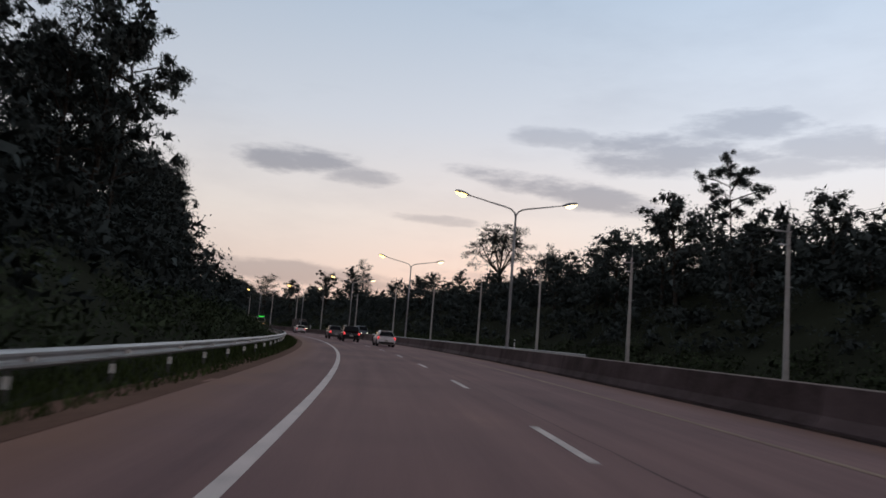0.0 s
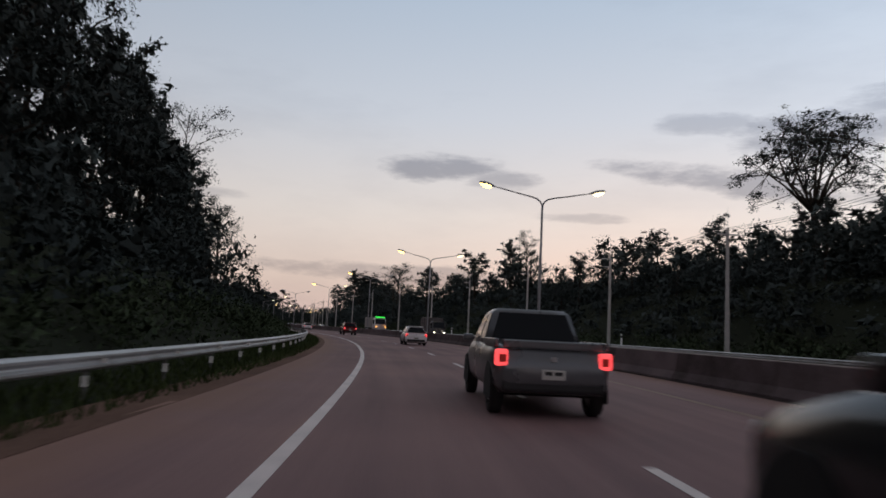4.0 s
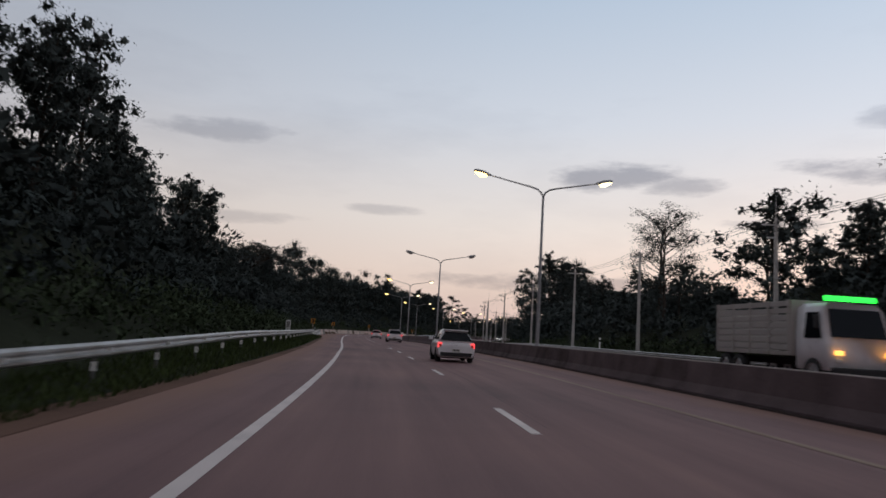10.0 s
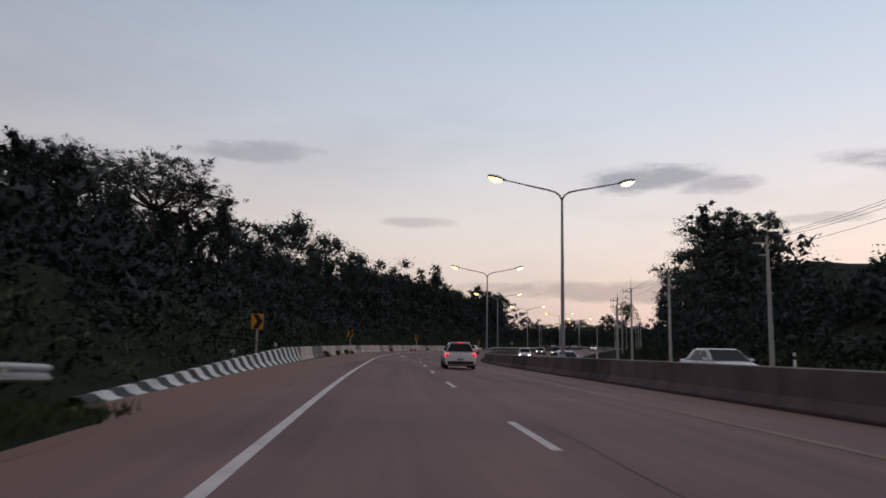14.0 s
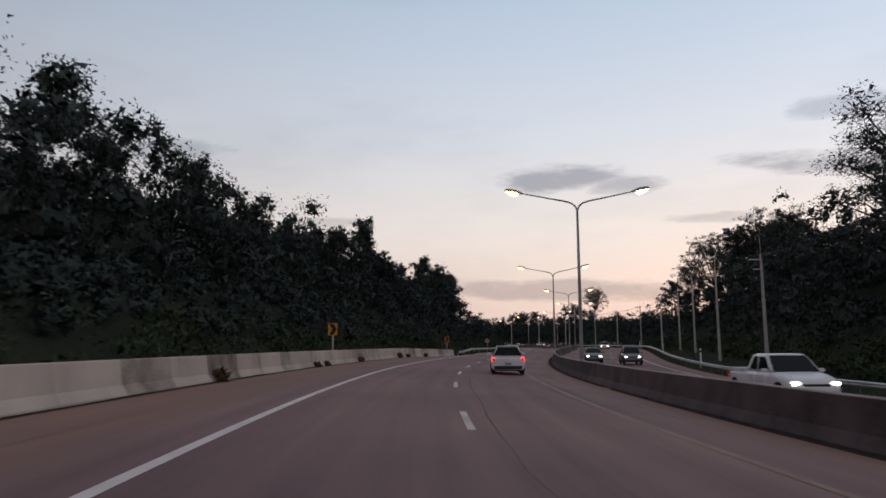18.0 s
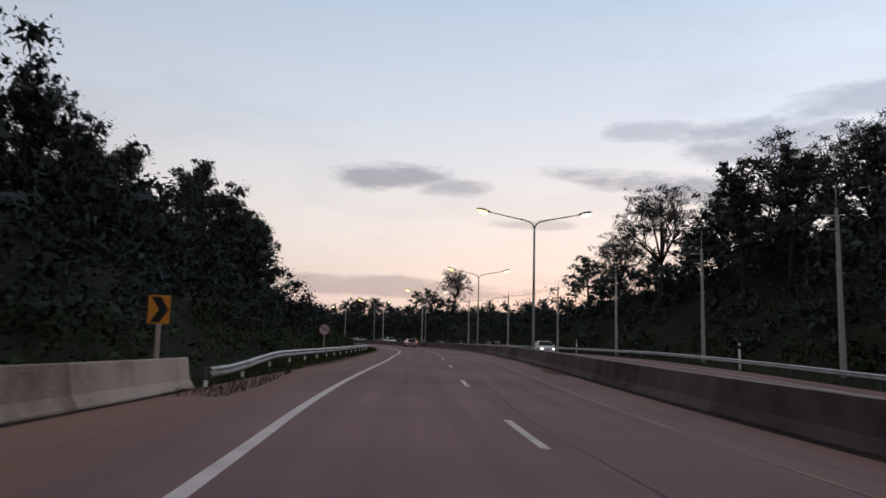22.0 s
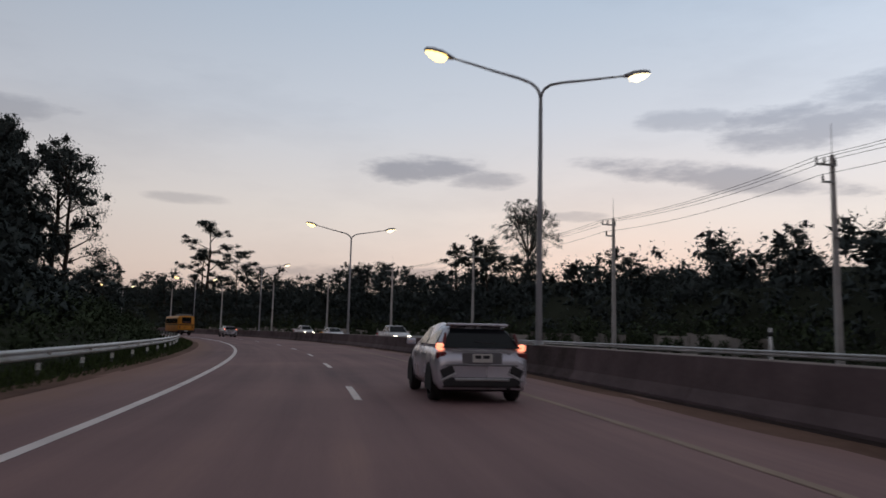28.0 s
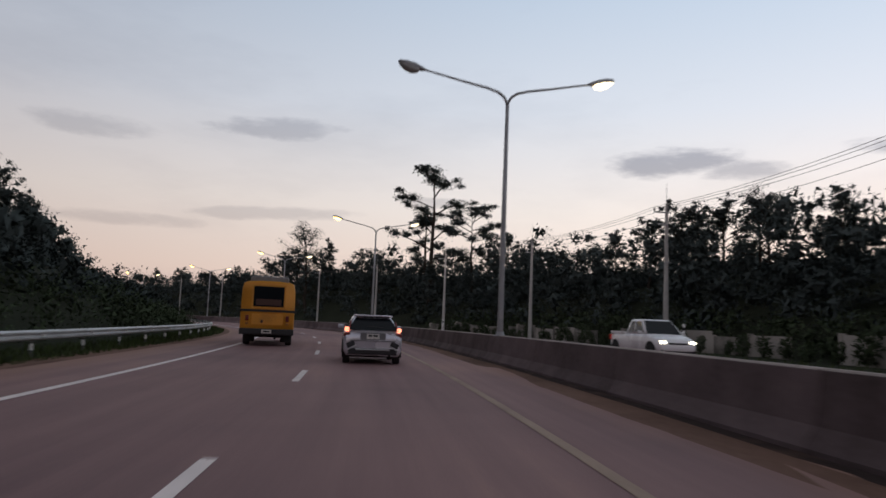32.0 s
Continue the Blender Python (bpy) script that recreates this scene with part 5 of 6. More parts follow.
def ring_section(y, hw, z0, z1, crown=0.02, tuck=0.06):
    """A car body's cross section: sills tucked in, flanks bulging, shoulders rounded."""
    zm = z0 + (z1 - z0) * 0.55
    half = [(hw * 0.90 - tuck * 0.2, z0), (hw * 0.975, z0 + (z1 - z0) * 0.18), (hw, zm), (hw * 0.985, z0 + (z1 - z0) * 0.82), (hw * 0.93, z1 - 0.012), (hw * 0.80, z1 + crown * 0.5), (hw * 0.40, z1 + crown)]
    return [(x, y, z) for x, z in half] + [(-x, y, z) for x, z in reversed(half)]


def pane(name, pts, out, mat, thick=0.012):
    """A glass pane through four corners, raised a little to one side."""
    a = [Vector(p) for p in pts]
    nrm = (a[1] - a[0]).cross(a[3] - a[0]).normalized()
    if nrm.dot(Vector(out)) < 0:
        nrm = -nrm
    b = [p + nrm * thick for p in a]
    return mesh_of(name, a + b, [(3, 2, 1, 0), (4, 5, 6, 7), (0, 1, 5, 4), (1, 2, 6, 5), (2, 3, 7, 6), (3, 0, 4, 7)], mat)


def lerp2(a, b, u):
    return Vector(a).lerp(Vector(b), u)


def car(label, frame_, body_mat, L=3.85, Wd=1.72, H=1.50, style="hatch", lights="tail", category="car", roof_mat=None, name="car", bright=True, corner=False):
    """Driving direction +y. style: hatch, suv, sedan or pickup."""
    root = thing(name, frame_, label, category, "vehicles on the road")
    hw, r, hl = Wd / 2, 0.31 if style != "pickup" and style != "suv" else 0.37, L / 2
    z0 = 0.24 if style in ("hatch", "sedan") else 0.36
    belt = {"hatch": 0.96, "suv": 1.10, "sedan": 0.94, "pickup": 1.08}[style]
    nose = belt - 0.14
    tail = {"hatch": belt - 0.02, "suv": belt - 0.02, "sedan": belt + 0.03, "pickup": belt - 0.02}[style]
    st = [(-hl, 0.84, z0 + 0.16, tail - 0.30), (-hl + 0.07, 0.93, z0 + 0.03, tail - 0.12), (-hl + 0.22, 0.98, z0, tail), (-hl + 0.8, 1.0, z0, belt), (0, 1.0, z0, belt), (hl - 1.35, 1.0, z0, belt), (hl - 1.05, 0.99, z0, belt - 0.02),
          (hl - 0.45, 0.96, z0, nose), (hl - 0.16, 0.90, z0 + 0.02, nose - 0.09), (hl - 0.03, 0.80, z0 + 0.06, nose - 0.24), (hl, 0.72, z0 + 0.1, nose - 0.34)]
    if style == "hatch":                    # an upright, rounded tailgate over a full bumper
        st[:3] = [(-hl + 0.01, 0.88, z0 + 0.14, 0.60), (-hl, 0.93, z0 + 0.08, 0.70), (-hl + 0.03, 0.965, z0 + 0.03, 0.84), (-hl + 0.09, 0.985, z0, 0.92), (-hl + 0.2, 0.995, z0, tail)]
    part("body", loft("body", [ring_section(y, hw * w, a, b) for y, w, a, b in st], body_mat), None, root)
    # cabin
    ya, yb, yc, yd = {"hatch": (-hl + 0.10, hl - 1.02, -hl + 0.56, hl - 1.85), "suv": (-hl + 0.12, hl - 1.25, -hl + 0.38, hl - 2.0),
                      "sedan": (-hl + 0.62, hl - 1.15, -hl + 1.30, hl - 1.95), "pickup": (-hl + 1.75, hl - 1.30, -hl + 2.0, hl - 2.05)}[style]
    wb, wt, zt = hw * (0.93 if style != "hatch" else 0.91), hw * (0.74 if style != "hatch" else 0.66), H - 0.035
    rm = roof_mat or body_mat
    low = lambda y: [(wb, y, belt - 0.02), (-wb, y, belt - 0.02)]
    rings = []
    for u in (0.0, 0.45, 0.82, 0.94, 1.0):
        y0, y1 = ya + (yc - ya) * u, yb + (yd - yb) * u
        w = wb + (wt - wb) * u - (0.09 if u == 1.0 else 0.012 if u == 0.94 else 0)
        z = belt - 0.02 + (zt - belt + 0.02) * u + (0.0 if u < 1 else 0.03)
        if u == 1.0:
            y0, y1 = y0 + 0.06, y1 - 0.08
        drop = 0.07 * u if style == "hatch" else 0.0
        rings.append([(w * (1 - drop), y0, z - drop), (w, (y0 + y1) / 2, z), (w, y1, z - drop * 0.4), (w * 0.5, y1 + 0.05, z - drop * 0.3), (-w * 0.5, y1 + 0.05, z - drop * 0.3), (-w, y1, z - drop * 0.4), (-w, (y0 + y1) / 2, z), (-w * (1 - drop), y0, z - drop), (-w * 0.5, y0 - 0.05, z - drop), (w * 0.5, y0 - 0.05, z - drop)])
    cabin = part("cabin", loft("cabin", rings, rm), None, root)
    cf = lambda sx, ybt, u: Vector((sx * (wb + (wt - wb) * u), ybt[0] + (ybt[1] - ybt[0]) * u, belt - 0.02 + (zt - belt + 0.02) * u))
    fall = 0.07 if style == "hatch" else 0.0
    cr = lambda sx, ybt, u: cf(sx * (1 - fall * u), ybt, u) - Vector((0, 0, fall * u))
    R_, F_ = (ya - 0.058, yc - 0.058), (yb + 0.05, yd + 0.05)
    ww, wl = (0.97, 0.05) if corner else (0.955, 0.08) if style == "hatch" else (0.90, 0.16)
    part("rear_window", pane("rear_window", [cr(-ww, R_, wl), cr(ww, R_, wl), cr(ww - 0.04, R_, 0.92), cr(0.04 - ww, R_, 0.92)], (0, -1, 0.4), GLASS), None, cabin, "dark rear window")
    part("windscreen", pane("windscreen", [cf(-0.92, F_, 0.08), cf(0.92, F_, 0.08), cf(0.90, F_, 0.94), cf(-0.90, F_, 0.94)], (0, 1, 0.4), GLASS), None, cabin, "dark windscreen")
    for sx in (-1, 1):
        lo_r, lo_f, hi_r, hi_f = cf(sx, (ya, yc), 0.14), cf(sx, (yb, yd), 0.14), cr(sx, (ya, yc), 0.90), cf(sx, (yb, yd), 0.86)
        for u0, u1 in (((0.16, 0.52), (0.56, 0.93)) if style != "pickup" else ((0.10, 0.42), (0.48, 0.94))):
            part("side_window", pane("side_window", [lerp2(lo_r, lo_f, u0), lerp2(lo_r, lo_f, u1), lerp2(hi_r, hi_f, u1 - 0.02), lerp2(hi_r, hi_f, u0 + 0.03)], (sx, 0, 0.3), GLASS), None, cabin)
        mir = part("mirror", box((0.20, 0.10, 0.13), (sx * (hw + 0.06), yb - 0.28, belt + 0.07), 0.04), body_mat, root)
        for y in (-hl + 0.72, hl - 0.78):
            V = [(sx * (hw + 0.004), y + (r + 0.065) * math.cos(a), r + (r + 0.065) * math.sin(a)) for a in np.linspace(-0.3, math.pi + 0.3, 20)]
            # flat black disc on the flank stands in for the shaded wheel opening
            part("wheel_arch", mesh_of("wheel_arch", V + [(sx * (hw - 0.05), v[1], v[2]) for v in V], [tuple(range(20)), *[(k, k + 1, k + 21, k + 20) for k in range(19)]], RUBLACK), None, root)
        for k, yh in enumerate((-0.35, 0.62)):
            part("door_handle", box((0.02, 0.17, 0.03), (sx * (hw + 0.004), yh - 0.15, belt - 0.13), 0.008), body_mat if bright else DARK, root)
        # lamps
        lit = TAIL if lights == "tail" else TAILDIM
        if corner:
            part("tail_light", box((0.13, 0.14, 0.12), (sx * (hw - 0.10), -hl + 0.13, belt + 0.02), 0.04), TAILWARM, root, "lit upper tail light")
            part("lower_lens", box((0.19, 0.10, 0.13), (sx * (hw - 0.12), -hl + 0.075, belt - 0.13), 0.035), DARKLENS, root, "dull red lower lens")
        else:
            part("tail_light", box((0.20, 0.10, 0.25), (sx * (hw - 0.115), -hl + 0.055, belt - 0.19), 0.035), lit, root, "red tail light")
            part("light_core", box((0.11, 0.02, 0.12), (sx * (hw - 0.13), -hl - 0.002, belt - 0.20), 0.01), TAILDIM, root, "darker red centre")
        part("headlight", box((0.26, 0.14, 0.10), (sx * (hw - 0.28), hl - 0.11, nose - 0.16), 0.035), HEAD if lights == "head" else PLATE, root, "clear headlight")
        # reflector given the lens material's faint glow, though it holds no lamp
        part("rear_reflector", box((0.16, 0.02, 0.05), (sx * (hw - 0.22), -hl + 0.035, z0 + 0.2), 0.006), TAILDIM, root)
    part("rear_bumper", box((Wd * 0.86, 0.16, 0.20), (0, -hl + 0.08, z0 + 0.13), 0.05), DARK, root, "dark lower bumper")
    part("front_bumper", box((Wd * 0.80, 0.16, 0.20), (0, hl - 0.10, z0 + 0.12), 0.05), DARK, root, "dark lower bumper")
    part("grille", box((Wd * 0.46, 0.06, 0.13), (0, hl - 0.05, nose - 0.24), 0.02), DARK, root)
    pz = belt - (0.17 if corner else 0.42)
    pl = part("number_plate", box((0.36, 0.02, 0.15), (0, -hl - 0.005, pz), 0.008), PLATE, root, "pale number plate")
    for x, w in ((-0.08, 0.11), (0.07, 0.12)):
        part("bar", box((w, 0.004, 0.055), (x, -hl - 0.0175, pz + 0.02), 0), DARK, pl)
    part("badge", box((0.09, 0.015, 0.075), (0, -hl + 0.02, belt - (0.05 if corner else 0.19)), 0.02), RIM, root, "small metal emblem")
    part("underbody", box((Wd * 0.8, L * 0.86, 0.14), (0, 0, z0 + 0.02), 0.03), RUBLACK, root)
    if style == "hatch":
        part("spoiler", box((Wd * 0.66, 0.24, 0.05), (0, yc - 0.05, H - 0.06), 0.02, 3, rot=(-6, 0, 0)), rm, root)
        part("wiper", box((0.42, 0.015, 0.02), (0.06, ya - 0.045, belt + 0.10), 0.004, rot=(0, 4, 0)), DARK, root)
    if style in ("hatch", "sedan"):
        part("aerial", tube("aerial", [(0, yc + 0.25, H - 0.02), (0, yc + 0.12, H + 0.10)], [0.012, 0.006], DARK, 6), None, root)
    if style == "suv":
        for sx in (-1, 1):
            part("roof_rail", tube("roof_rail", [(sx * wt * 0.92, yc + 0.1, H + 0.01), (sx * wt * 0.92, yc + 0.2, H + 0.05), (sx * wt * 0.92, yd - 0.2, H + 0.05), (sx * wt * 0.92, yd - 0.1, H + 0.01)], 0.016, RIM, 6), None, root)
    if style == "pickup":
        for sx in (-1, 1):
            part("bed_wall", box((0.06, 1.55, 0.12), (sx * (hw - 0.05), -hl + 0.92, belt + 0.03), 0.02), body_mat, root)
        part("bed_floor", box((Wd * 0.8, 1.45, 0.04), (0, -hl + 0.92, belt + 0.0), 0.0), DARK, root)
        part("tailgate", box((Wd * 0.84, 0.06, 0.12), (0, -hl + 0.14, belt + 0.02), 0.02), body_mat, root)
    wheel_set(root, (-hw + 0.12, hw - 0.12), (-hl + 0.72, hl - 0.78), r, 0.2)
    return root


# darker grey that paints shade onto the silver tailgate
SHADEGREY = paint("painted_shade_grey", (0.17, 0.17, 0.18), 0.4, 0.3)
DARKLENS = material("unlit_red_lens", (0.16, 0.018, 0.02), 0.3, bump=0, vary=0.15)
WHITE = paint("white_car_paint", (0.84, 0.83, 0.84), 0.3, 0.0)
SILVER = paint("silver_car_paint", (0.62, 0.61, 0.66), 0.25, 0.5)
BLACKCAR = paint("black_car_paint", (0.022, 0.023, 0.026), 0.22)
REDCAR = paint("dark_red_car_paint", (0.16, 0.02, 0.022), 0.25)
GREYCAR = paint("grey_car_paint", (0.16, 0.165, 0.175), 0.3, 0.4)
BUSYEL = material("bus_yellow_paint", (0.72, 0.30, 0.03), 0.45, vary=0.14, scale=1.2, fine=25, bump=0.03, dark=(0.42, 0.18, 0.03))


def silver_hatchback(label, frame_):
    """Tall corner lamps, dark bumper vents and bright trim on a silver hatchback."""
    silver = car(label, frame_, SILVER, 3.95, 1.69, 1.43, "hatch", corner=True)
    for sx in (-1, 1):
        part("corner_lamp", box((0.05, 0.05, 0.24), (sx * 0.655, -1.80, 1.12), 0.02, rot=(-30, sx * -14, 0)), DARKLENS, silver, "tall dull red corner lamp")
        part("bumper_vent", box((0.24, 0.06, 0.15), (sx * 0.62, -1.955, 0.56), 0.04, rot=(0, sx * 24, 0)), DARK, silver, "dark bumper vent")
        part("vent_trim", box((0.30, 0.04, 0.035), (sx * 0.60, -1.975, 0.46), 0.012, rot=(0, sx * 28, 0)), RIM, silver, "bright trim under the vent")
    # grey pieces stand in for shade in the plate's recess and the crease below
    part("plate_recess", box((0.72, 0.03, 0.20), (0, -1.962, 0.79), 0.03), SHADEGREY, silver, "grey panel round the plate, recess shade painted in")
    part("trim_strip", box((1.10, 0.03, 0.035), (0, -1.955, 0.915), 0.012), RIM, silver, "bright trim strip")
    part("crease", box((1.30, 0.03, 0.03), (0, -1.968, 0.665), 0.012), SHADEGREY, silver)
    part("lower_trim", box((0.98, 0.04, 0.05), (0, -1.985, 0.42), 0.015), RIM, silver, "bright lower trim")
    part("exhaust", tube("exhaust", [(0.48, -1.6, 0.28), (0.48, -1.96, 0.27)], 0.035, RUBLACK, 8), None, silver)
    return silver


silver_hatchback("silver hatchback with lit red tail lights on the asphalt", frame_at(610.1, -4.70))
silver_hatchback("silver hatchback with bright trim in the lane beside the median", frame_at(523.0, -4.3))
white = car("white hatchback with a dark roof window band and lit tail lights", frame_at(289.5, -4.75), WHITE, 3.85, 1.72, 1.50, "hatch")
part("brake_light", box((0.30, 0.03, 0.03), (0, -1.62, 1.455), 0.008), TAIL, white, "lit centre brake light")
car("white hatchback with square red tail lights and a dark lower bumper", frame_at(97.9, -5.25), WHITE, 3.85, 1.72, 1.50, "hatch")
car("white hatchback keeping to the lane beside the median", frame_at(250.6, -4.1), WHITE, 3.85, 1.72, 1.50, "hatch")
car("white hatchback in the bend, its tail lights lit", frame_at(365.8, -4.0), WHITE, 3.85, 1.72, 1.50, "hatch")
car("white hatchback passing in the lane beside the median", frame_at(25.9, -4.55), WHITE, 3.85, 1.72, 1.50, "hatch")
car("white hatchback with glowing red tail lights on the asphalt", frame_at(199.2, -4.75), WHITE, 3.85, 1.72, 1.50, "hatch")
car("black sport utility car with red tail lights", frame_at(40.6, -6.25), BLACKCAR, 4.55, 1.85, 1.75, "suv")
car("grey pickup following the bend in the nearer lane", frame_at(52.5, -6.6), GREYCAR, 5.1, 1.82, 1.70, "pickup")
car("dark red sport utility car with lit tail lights", frame_at(143.0, -6.4), REDCAR, 4.4, 1.80, 1.68, "suv")
# oncoming traffic beyond the median
for s, m, style, mat, L, Wd, H, lab in ((353.0, 4.9, "pickup", WHITE, 5.1, 1.82, 1.70, "white pickup with lit headlights on the far carriageway"),
                                       (400.6, 3.8, "sedan", GREYCAR, 4.4, 1.75, 1.44, "grey saloon with lit headlights on the far carriageway"),
                                       (399.4, 7.3, "pickup", GREYCAR, 5.1, 1.82, 1.74, "grey pickup with a loaded rack and lit headlights"),
                                       (476.5, 5.6, "sedan", WHITE, 4.4, 1.75, 1.44, "white saloon driving on the far carriageway"),
                                       (572.5, 4.6, "pickup", WHITE, 5.1, 1.82, 1.70, "white pickup with a rack behind the cab"),
                                       (617.6, 8.2, "pickup", WHITE, 5.1, 1.82, 1.72, "pale pickup with lit headlights passing the wall"),
                                       (596.0, 5.3, "sedan", WHITE, 4.4, 1.75, 1.44, "white saloon coming out of the bend"),
                                       (306.0, 4.9, "sedan", SILVER, 4.4, 1.75, 1.44, "silver saloon with lit headlights in the far traffic"),
                                       (322.0, 8.0, "suv", WHITE, 4.6, 1.85, 1.76, "white sport utility car in the far traffic"),
                                       (277.0, 4.5, "sedan", WHITE, 4.4, 1.75, 1.44, "white saloon with lit headlights in the far traffic")):
    car(lab, frame_at(s, m, 0, 180), mat, L, Wd, H, style, "head")


def lorry(label, frame_, cab_mat, box_mat, slatted):
    """A mid-size lorry driving towards +y: cab, load box, wheels."""
    root = thing("lorry", frame_, label, "lorry", "vehicles on the road")
    part("cab", loft("cab", [[(x, y, z) for x, z in ((1.05, 0.55), (1.08, 1.5), (1.0, 2.45), (0.8, 2.6), (-0.8, 2.6), (-1.0, 2.45), (-1.08, 1.5), (-1.05, 0.55))] for y in (1.9, 2.3)] +
                         [[(x, y + dy * z_, 0.55 + z_ * 2.05) for x, z_ in ((1.05, 0), (1.06, 0.46), (0.97, 0.92), (0.78, 1.0), (-0.78, 1.0), (-0.97, 0.92), (-1.06, 0.46), (-1.05, 0))] for y, dy in ((3.4, -0.28), (3.62, -0.55))], cab_mat), None, root)
    part("windscreen", pane("windscreen", [(-0.9, 3.42, 1.55), (0.9, 3.42, 1.55), (0.82, 3.18, 2.4), (-0.82, 3.18, 2.4)], (0, 1, 0.2), GLASS, 0.03), None, root, "dark windscreen")
    for sx in (-1, 1):
        part("side_window", pane("side_window", [(sx * 1.075, 2.35, 1.5), (sx * 1.075, 3.2, 1.5), (sx * 1.02, 3.0, 2.3), (sx * 1.02, 2.4, 2.3)], (sx, 0, 0), GLASS, 0.02), None, root)
        part("headlight", box((0.22, 0.1, 0.12), (sx * 0.80, 3.62, 0.84), 0.04), PLATE if slatted else HEAD, root, "clear headlight")
        part("mirror", box((0.16, 0.08, 0.4), (sx * 1.26, 3.25, 2.0), 0.03), DARK, root)
    part("bumper", box((2.1, 0.2, 0.3), (0, 3.6, 0.5), 0.05), DARK, root)
    part("chassis", box((0.9, 6.6, 0.25), (0, 0.1, 0.75), 0.03), RUBLACK, root)
    if slatted:
        part("bed", box((2.25, 4.9, 0.14), (0, -0.75, 1.0), 0.02), box_mat, root)
        for sx in (-1, 1):
            for k in range(7):
                part("slat", box((0.05, 4.9, 0.17), (sx * 1.12, -0.75, 1.2 + 0.235 * k), 0.012), box_mat, root)
            for k in range(5):
                part("stake", box((0.07, 0.08, 1.75), (sx * 1.16, -3.1 + 1.18 * k, 1.85), 0.012), box_mat, root)
        part("headboard", box((2.25, 0.08, 1.75), (0, 1.7, 1.85), 0.02), box_mat, root)
        part("tailboard", box((2.25, 0.08, 1.6), (0, -3.2, 1.75), 0.02), box_mat, root)
        for sx in (-1, 1):
            part("marker_lamp", box((0.26, 0.06, 0.13), (sx * 0.80, 3.64, 1.08), 0.02), ORANGE, root, "lit amber marker lamp")
        part("light_bar", box((1.7, 0.10, 0.16), (0, 3.0, 2.74), 0.03), GREENBAR, root, "glowing green light bar")
    else:
        part("tarpaulin", box((2.35, 5.2, 2.1), (0, -0.85, 2.05), 0.22, 3), box_mat, root, "dusty grey tarpaulin over the load")
        for k in range(4):
            part("rope", tube("rope", [(-1.19, -2.8 + 1.3 * k, 1.1), (-1.18, -2.8 + 1.3 * k, 3.0), (-1.0, -2.8 + 1.3 * k, 3.115), (1.0, -2.8 + 1.3 * k, 3.115), (1.18, -2.8 + 1.3 * k, 3.0), (1.19, -2.8 + 1.3 * k, 1.1)], 0.015, PALECONC, 5), None, root)
    wheel_set(root, (-0.95, 0.95), (2.75, -1.7, -2.65), 0.46, 0.26)
    return root


TARP = material("dusty_tarpaulin", (0.105, 0.09, 0.088), 0.8, vary=0.4, scale=1.0, fine=10, bump=0.4)
lorry("white lorry with slatted sides and a glowing green light bar", frame_at(193.4, 8.4, 0, 180) @ Matrix.Scale(1.2, 4), WHITE, paint("cream_slats", (0.42, 0.39, 0.36), 0.6, 0.0), True)
lorry("grey lorry with a roped dusty tarpaulin over its load", frame_at(152.4, 8.3, 0, 180), GREYCAR, TARP, False)
# grey-blue van
van = thing("van", frame_at(102.6, 7.6, 0, 180), "grey-blue van with a dark window band on the far carriageway", "van", "vehicles on the road")
VANP = paint("grey_blue_van_paint", (0.115, 0.13, 0.16), 0.35)
part("body", loft("body", [ring_section(y, 0.94 * w, 0.32, z) for y, w, z in ((-2.5, 0.95, 2.1), (-2.42, 1.0, 2.22), (0.4, 1.0, 2.24), (1.35, 0.99, 2.16), (2.05, 0.97, 1.35), (2.45, 0.92, 1.15), (2.55, 0.86, 0.9))], VANP), None, van)
for sx in (-1, 1):
    for k in range(3):
        part("side_window", pane("side_window", [(sx * 0.945, -2.2 + 1.15 * k, 1.35), (sx * 0.945, -1.15 + 1.15 * k, 1.35), (sx * 0.93, -1.2 + 1.15 * k, 1.95), (sx * 0.93, -2.2 + 1.15 * k, 1.95)], (sx, 0, 0), GLASS, 0.02), None, van)
    part("headlight", box((0.25, 0.1, 0.18), (sx * 0.62, 2.5, 0.85), 0.04), HEAD, van, "lit headlight")
part("windscreen", pane("windscreen", [(-0.8, 2.06, 1.40), (0.8, 2.06, 1.40), (0.75, 1.42, 2.14), (-0.75, 1.42, 2.14)], (0, 1, 0.5), GLASS, 0.03), None, van, "dark windscreen")
part("bumper", box((1.7, 0.14, 0.24), (0, 2.5, 0.45), 0.05), DARK, van)
wheel_set(van, (-0.8, 0.8), (-1.6, 1.65), 0.34, 0.22)


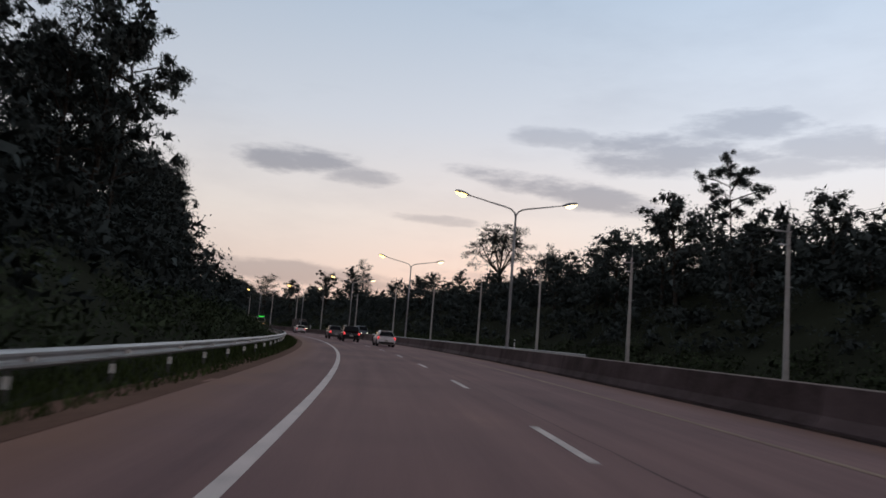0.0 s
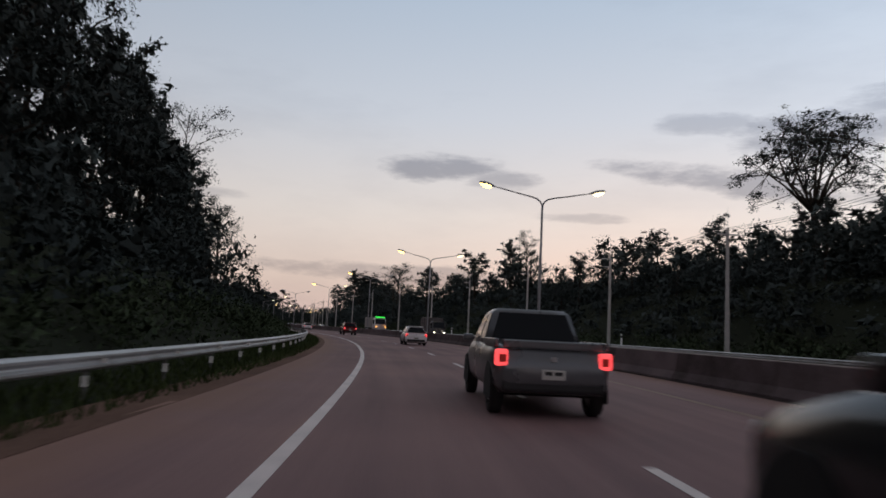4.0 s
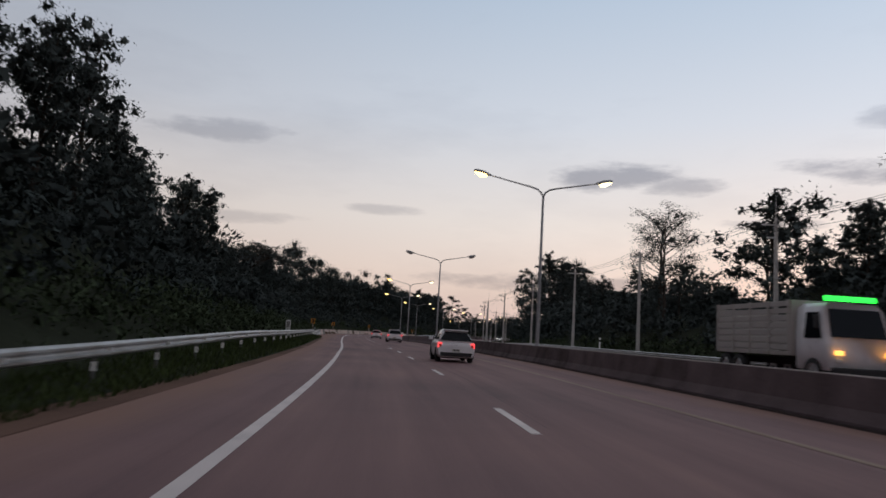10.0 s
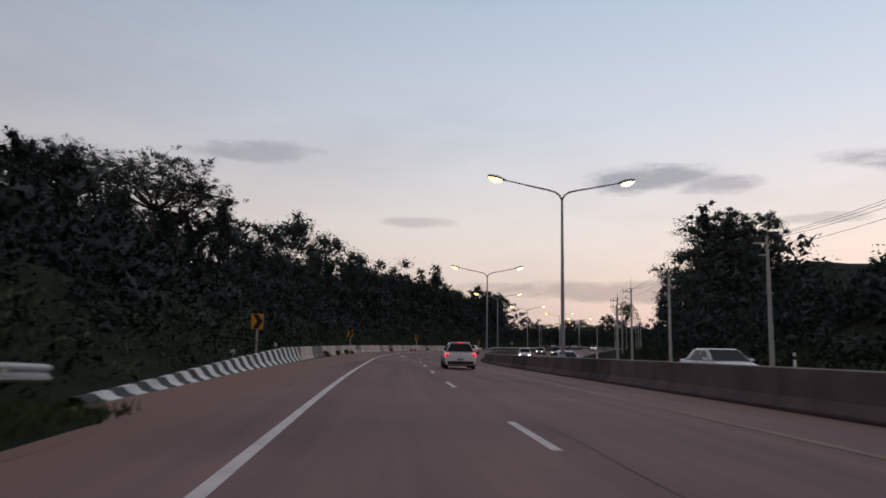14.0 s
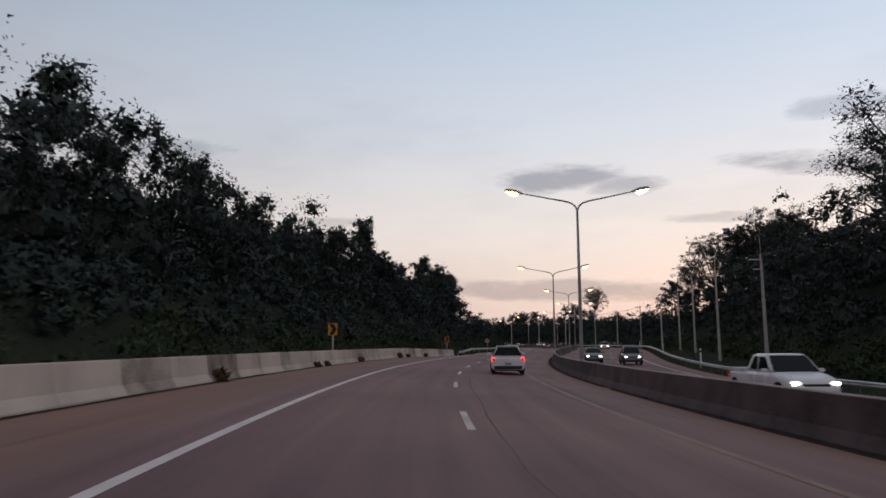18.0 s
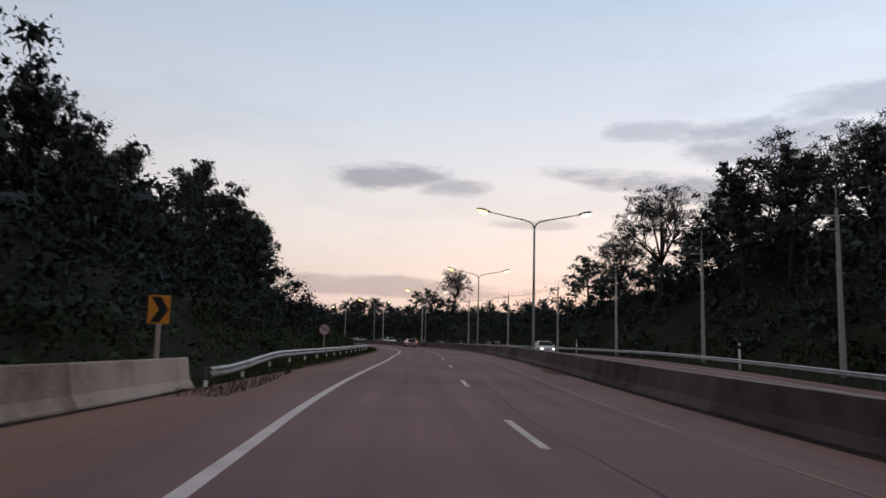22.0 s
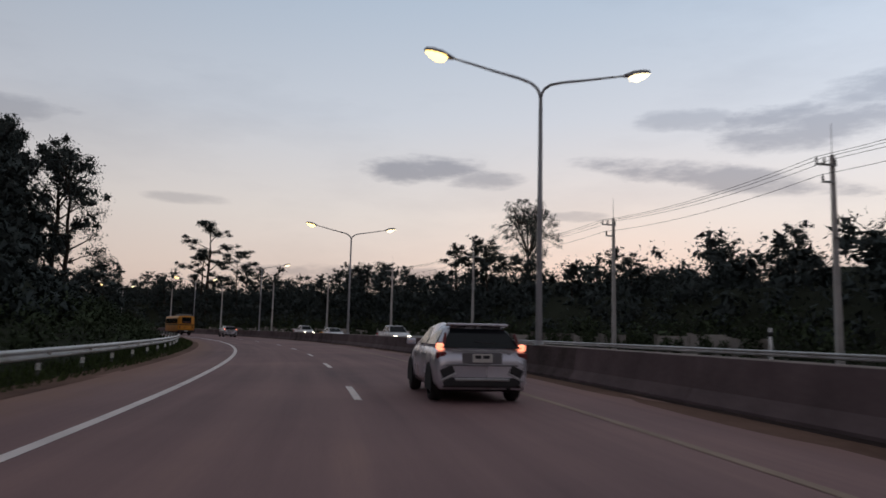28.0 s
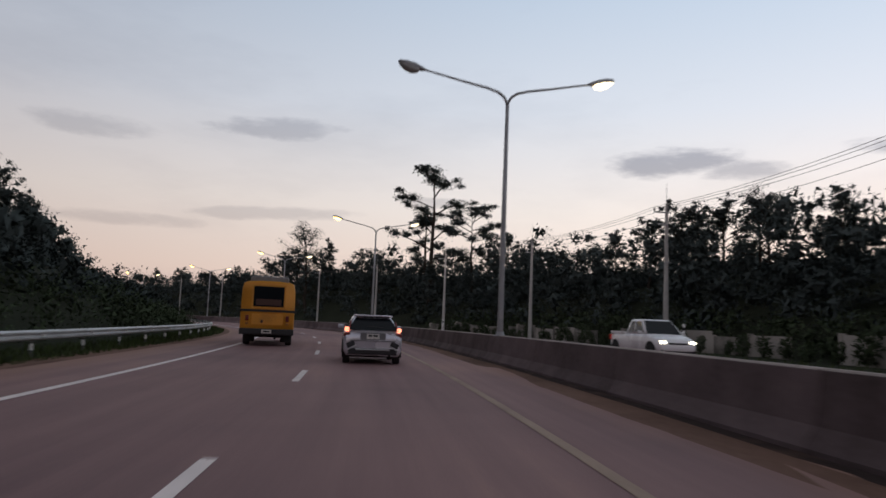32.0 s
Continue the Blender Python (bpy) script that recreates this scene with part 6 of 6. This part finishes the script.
# the yellow bus ahead
def bus(s, m):
    root = thing("bus", frame_at(s, m, 0.0, 3.0), "old yellow bus with a dark band and a roof air-conditioning unit", "bus", "vehicles on the road")
    L, hw, H = 9.0, 1.12, 2.74
    prof = [(hw * 0.94, 0.55), (hw, 0.75), (hw, 1.6), (hw * 0.985, 2.35), (hw * 0.93, 2.66), (hw * 0.78, H - 0.02), (hw * 0.35, H + 0.02)]
    ring = lambda y, k, dz=0: [(x * k, y, z + dz) for x, z in prof] + [(-x * k, y, z + dz) for x, z in reversed(prof)]
    body = part("body", loft("body", [ring(0.0, 0.95), ring(0.06, 0.99), ring(0.2, 1.0), ring(L - 0.3, 1.0), ring(L - 0.05, 0.97), ring(L, 0.92)], BUSYEL), None, root)
    part("rear_window", box((1.26, 0.04, 0.86), (0.02, -0.015, 2.10), 0.05), GLASS, root, "dark rear window")
    part("window_frame", box((1.42, 0.03, 1.02), (0.02, 0.0, 2.10), 0.06), BUSYEL, root)
    part("dirty_pane", box((1.06, 0.012, 0.26), (0.02, -0.036, 1.86), 0.02), material("brownish_curtain", (0.09, 0.045, 0.035), 0.8), root, "brownish lower pane")
    part("dark_band", box((2.26, 0.03, 0.10), (0, -0.005, 1.50), 0.01), DARK, root, "black band across the back")
    for sx in (-1, 1):
        part("side_band", box((0.02, L - 0.5, 0.10), (sx * (hw + 0.003), L / 2, 1.50), 0.005), DARK, root, "black band along the side")
        part("tail_light", box((0.14, 0.04, 0.24), (sx * 0.83, -0.015, 1.18), 0.03), DARKLENS, root, "dull red tail light")
        part("indicator", box((0.12, 0.03, 0.10), (sx * 0.83, -0.01, 0.95), 0.02), material("amber_lens", (0.4, 0.16, 0.03), 0.3, bump=0), root, "amber indicator")
        for k in range(7):
            y = 0.55 + 1.12 * k
            part("side_window", pane("side_window", [(sx * (hw + 0.002), y, 1.68), (sx * (hw + 0.002), y + 0.98, 1.68), (sx * hw * 0.99, y + 0.98, 2.36), (sx * hw * 0.99, y, 2.36)], (sx, 0, 0), GLASS, 0.015), None, root)
        part("mud_flap", box((0.42, 0.03, 0.42), (sx * 0.78, 1.45, 0.36), 0.01), RUBBER, root)
        part("mirror", box((0.14, 0.1, 0.36), (sx * 1.32, L - 0.2, 2.1), 0.03), DARK, root)
    part("rear_bumper", box((2.24, 0.18, 0.26), (0, -0.02, 0.62), 0.04), DARK, root, "black steel bumper")
    part("engine_hatch", box((1.30, 0.02, 0.46), (0, -0.002, 1.14), 0.02), BUSYEL, root)
    part("latch", box((0.09, 0.04, 0.12), (-0.22, -0.02, 1.05), 0.015), DARK, root)
    pl = part("number_plate", box((0.42, 0.02, 0.16), (0.0, -0.12, 0.63), 0.008), PLATE, root, "dusty number plate")
    part("bar", box((0.26, 0.004, 0.06), (0, -0.132, 0.63), 0), DARK, pl)
    part("air_conditioner", box((1.62, 2.6, 0.26), (0, 1.9, H + 0.12), 0.08, 3), material("grey_roof_unit", (0.20, 0.21, 0.22), 0.6), root, "grey roof air-conditioning unit")
    part("roof_rack", box((1.5, 3.0, 0.06), (0, 5.6, H + 0.10), 0.02), DARK, root)
    part("chassis", box((1.6, L - 1.0, 0.25), (0, L / 2, 0.52), 0.04), RUBLACK, root)
    part("axle", tube("axle", [(-0.8, 2.2, 0.42), (0.8, 2.2, 0.42)], 0.09, RUBLACK, 8), None, root)
    part("exhaust", tube("exhaust", [(0.35, 0.9, 0.38), (0.35, -0.08, 0.36)], 0.05, RUBLACK, 8), None, root)
    part("windscreen", pane("windscreen", [(-0.95, L - 0.02, 1.45), (0.95, L - 0.02, 1.45), (0.92, L - 0.03, 2.5), (-0.92, L - 0.03, 2.5)], (0, 1, 0), GLASS, 0.05), None, root, "dark windscreen")
    wheel_set(root, (-0.92, 0.92), (2.2, L - 1.9), 0.46, 0.28)
    return root


bus(618.9, -8.65)
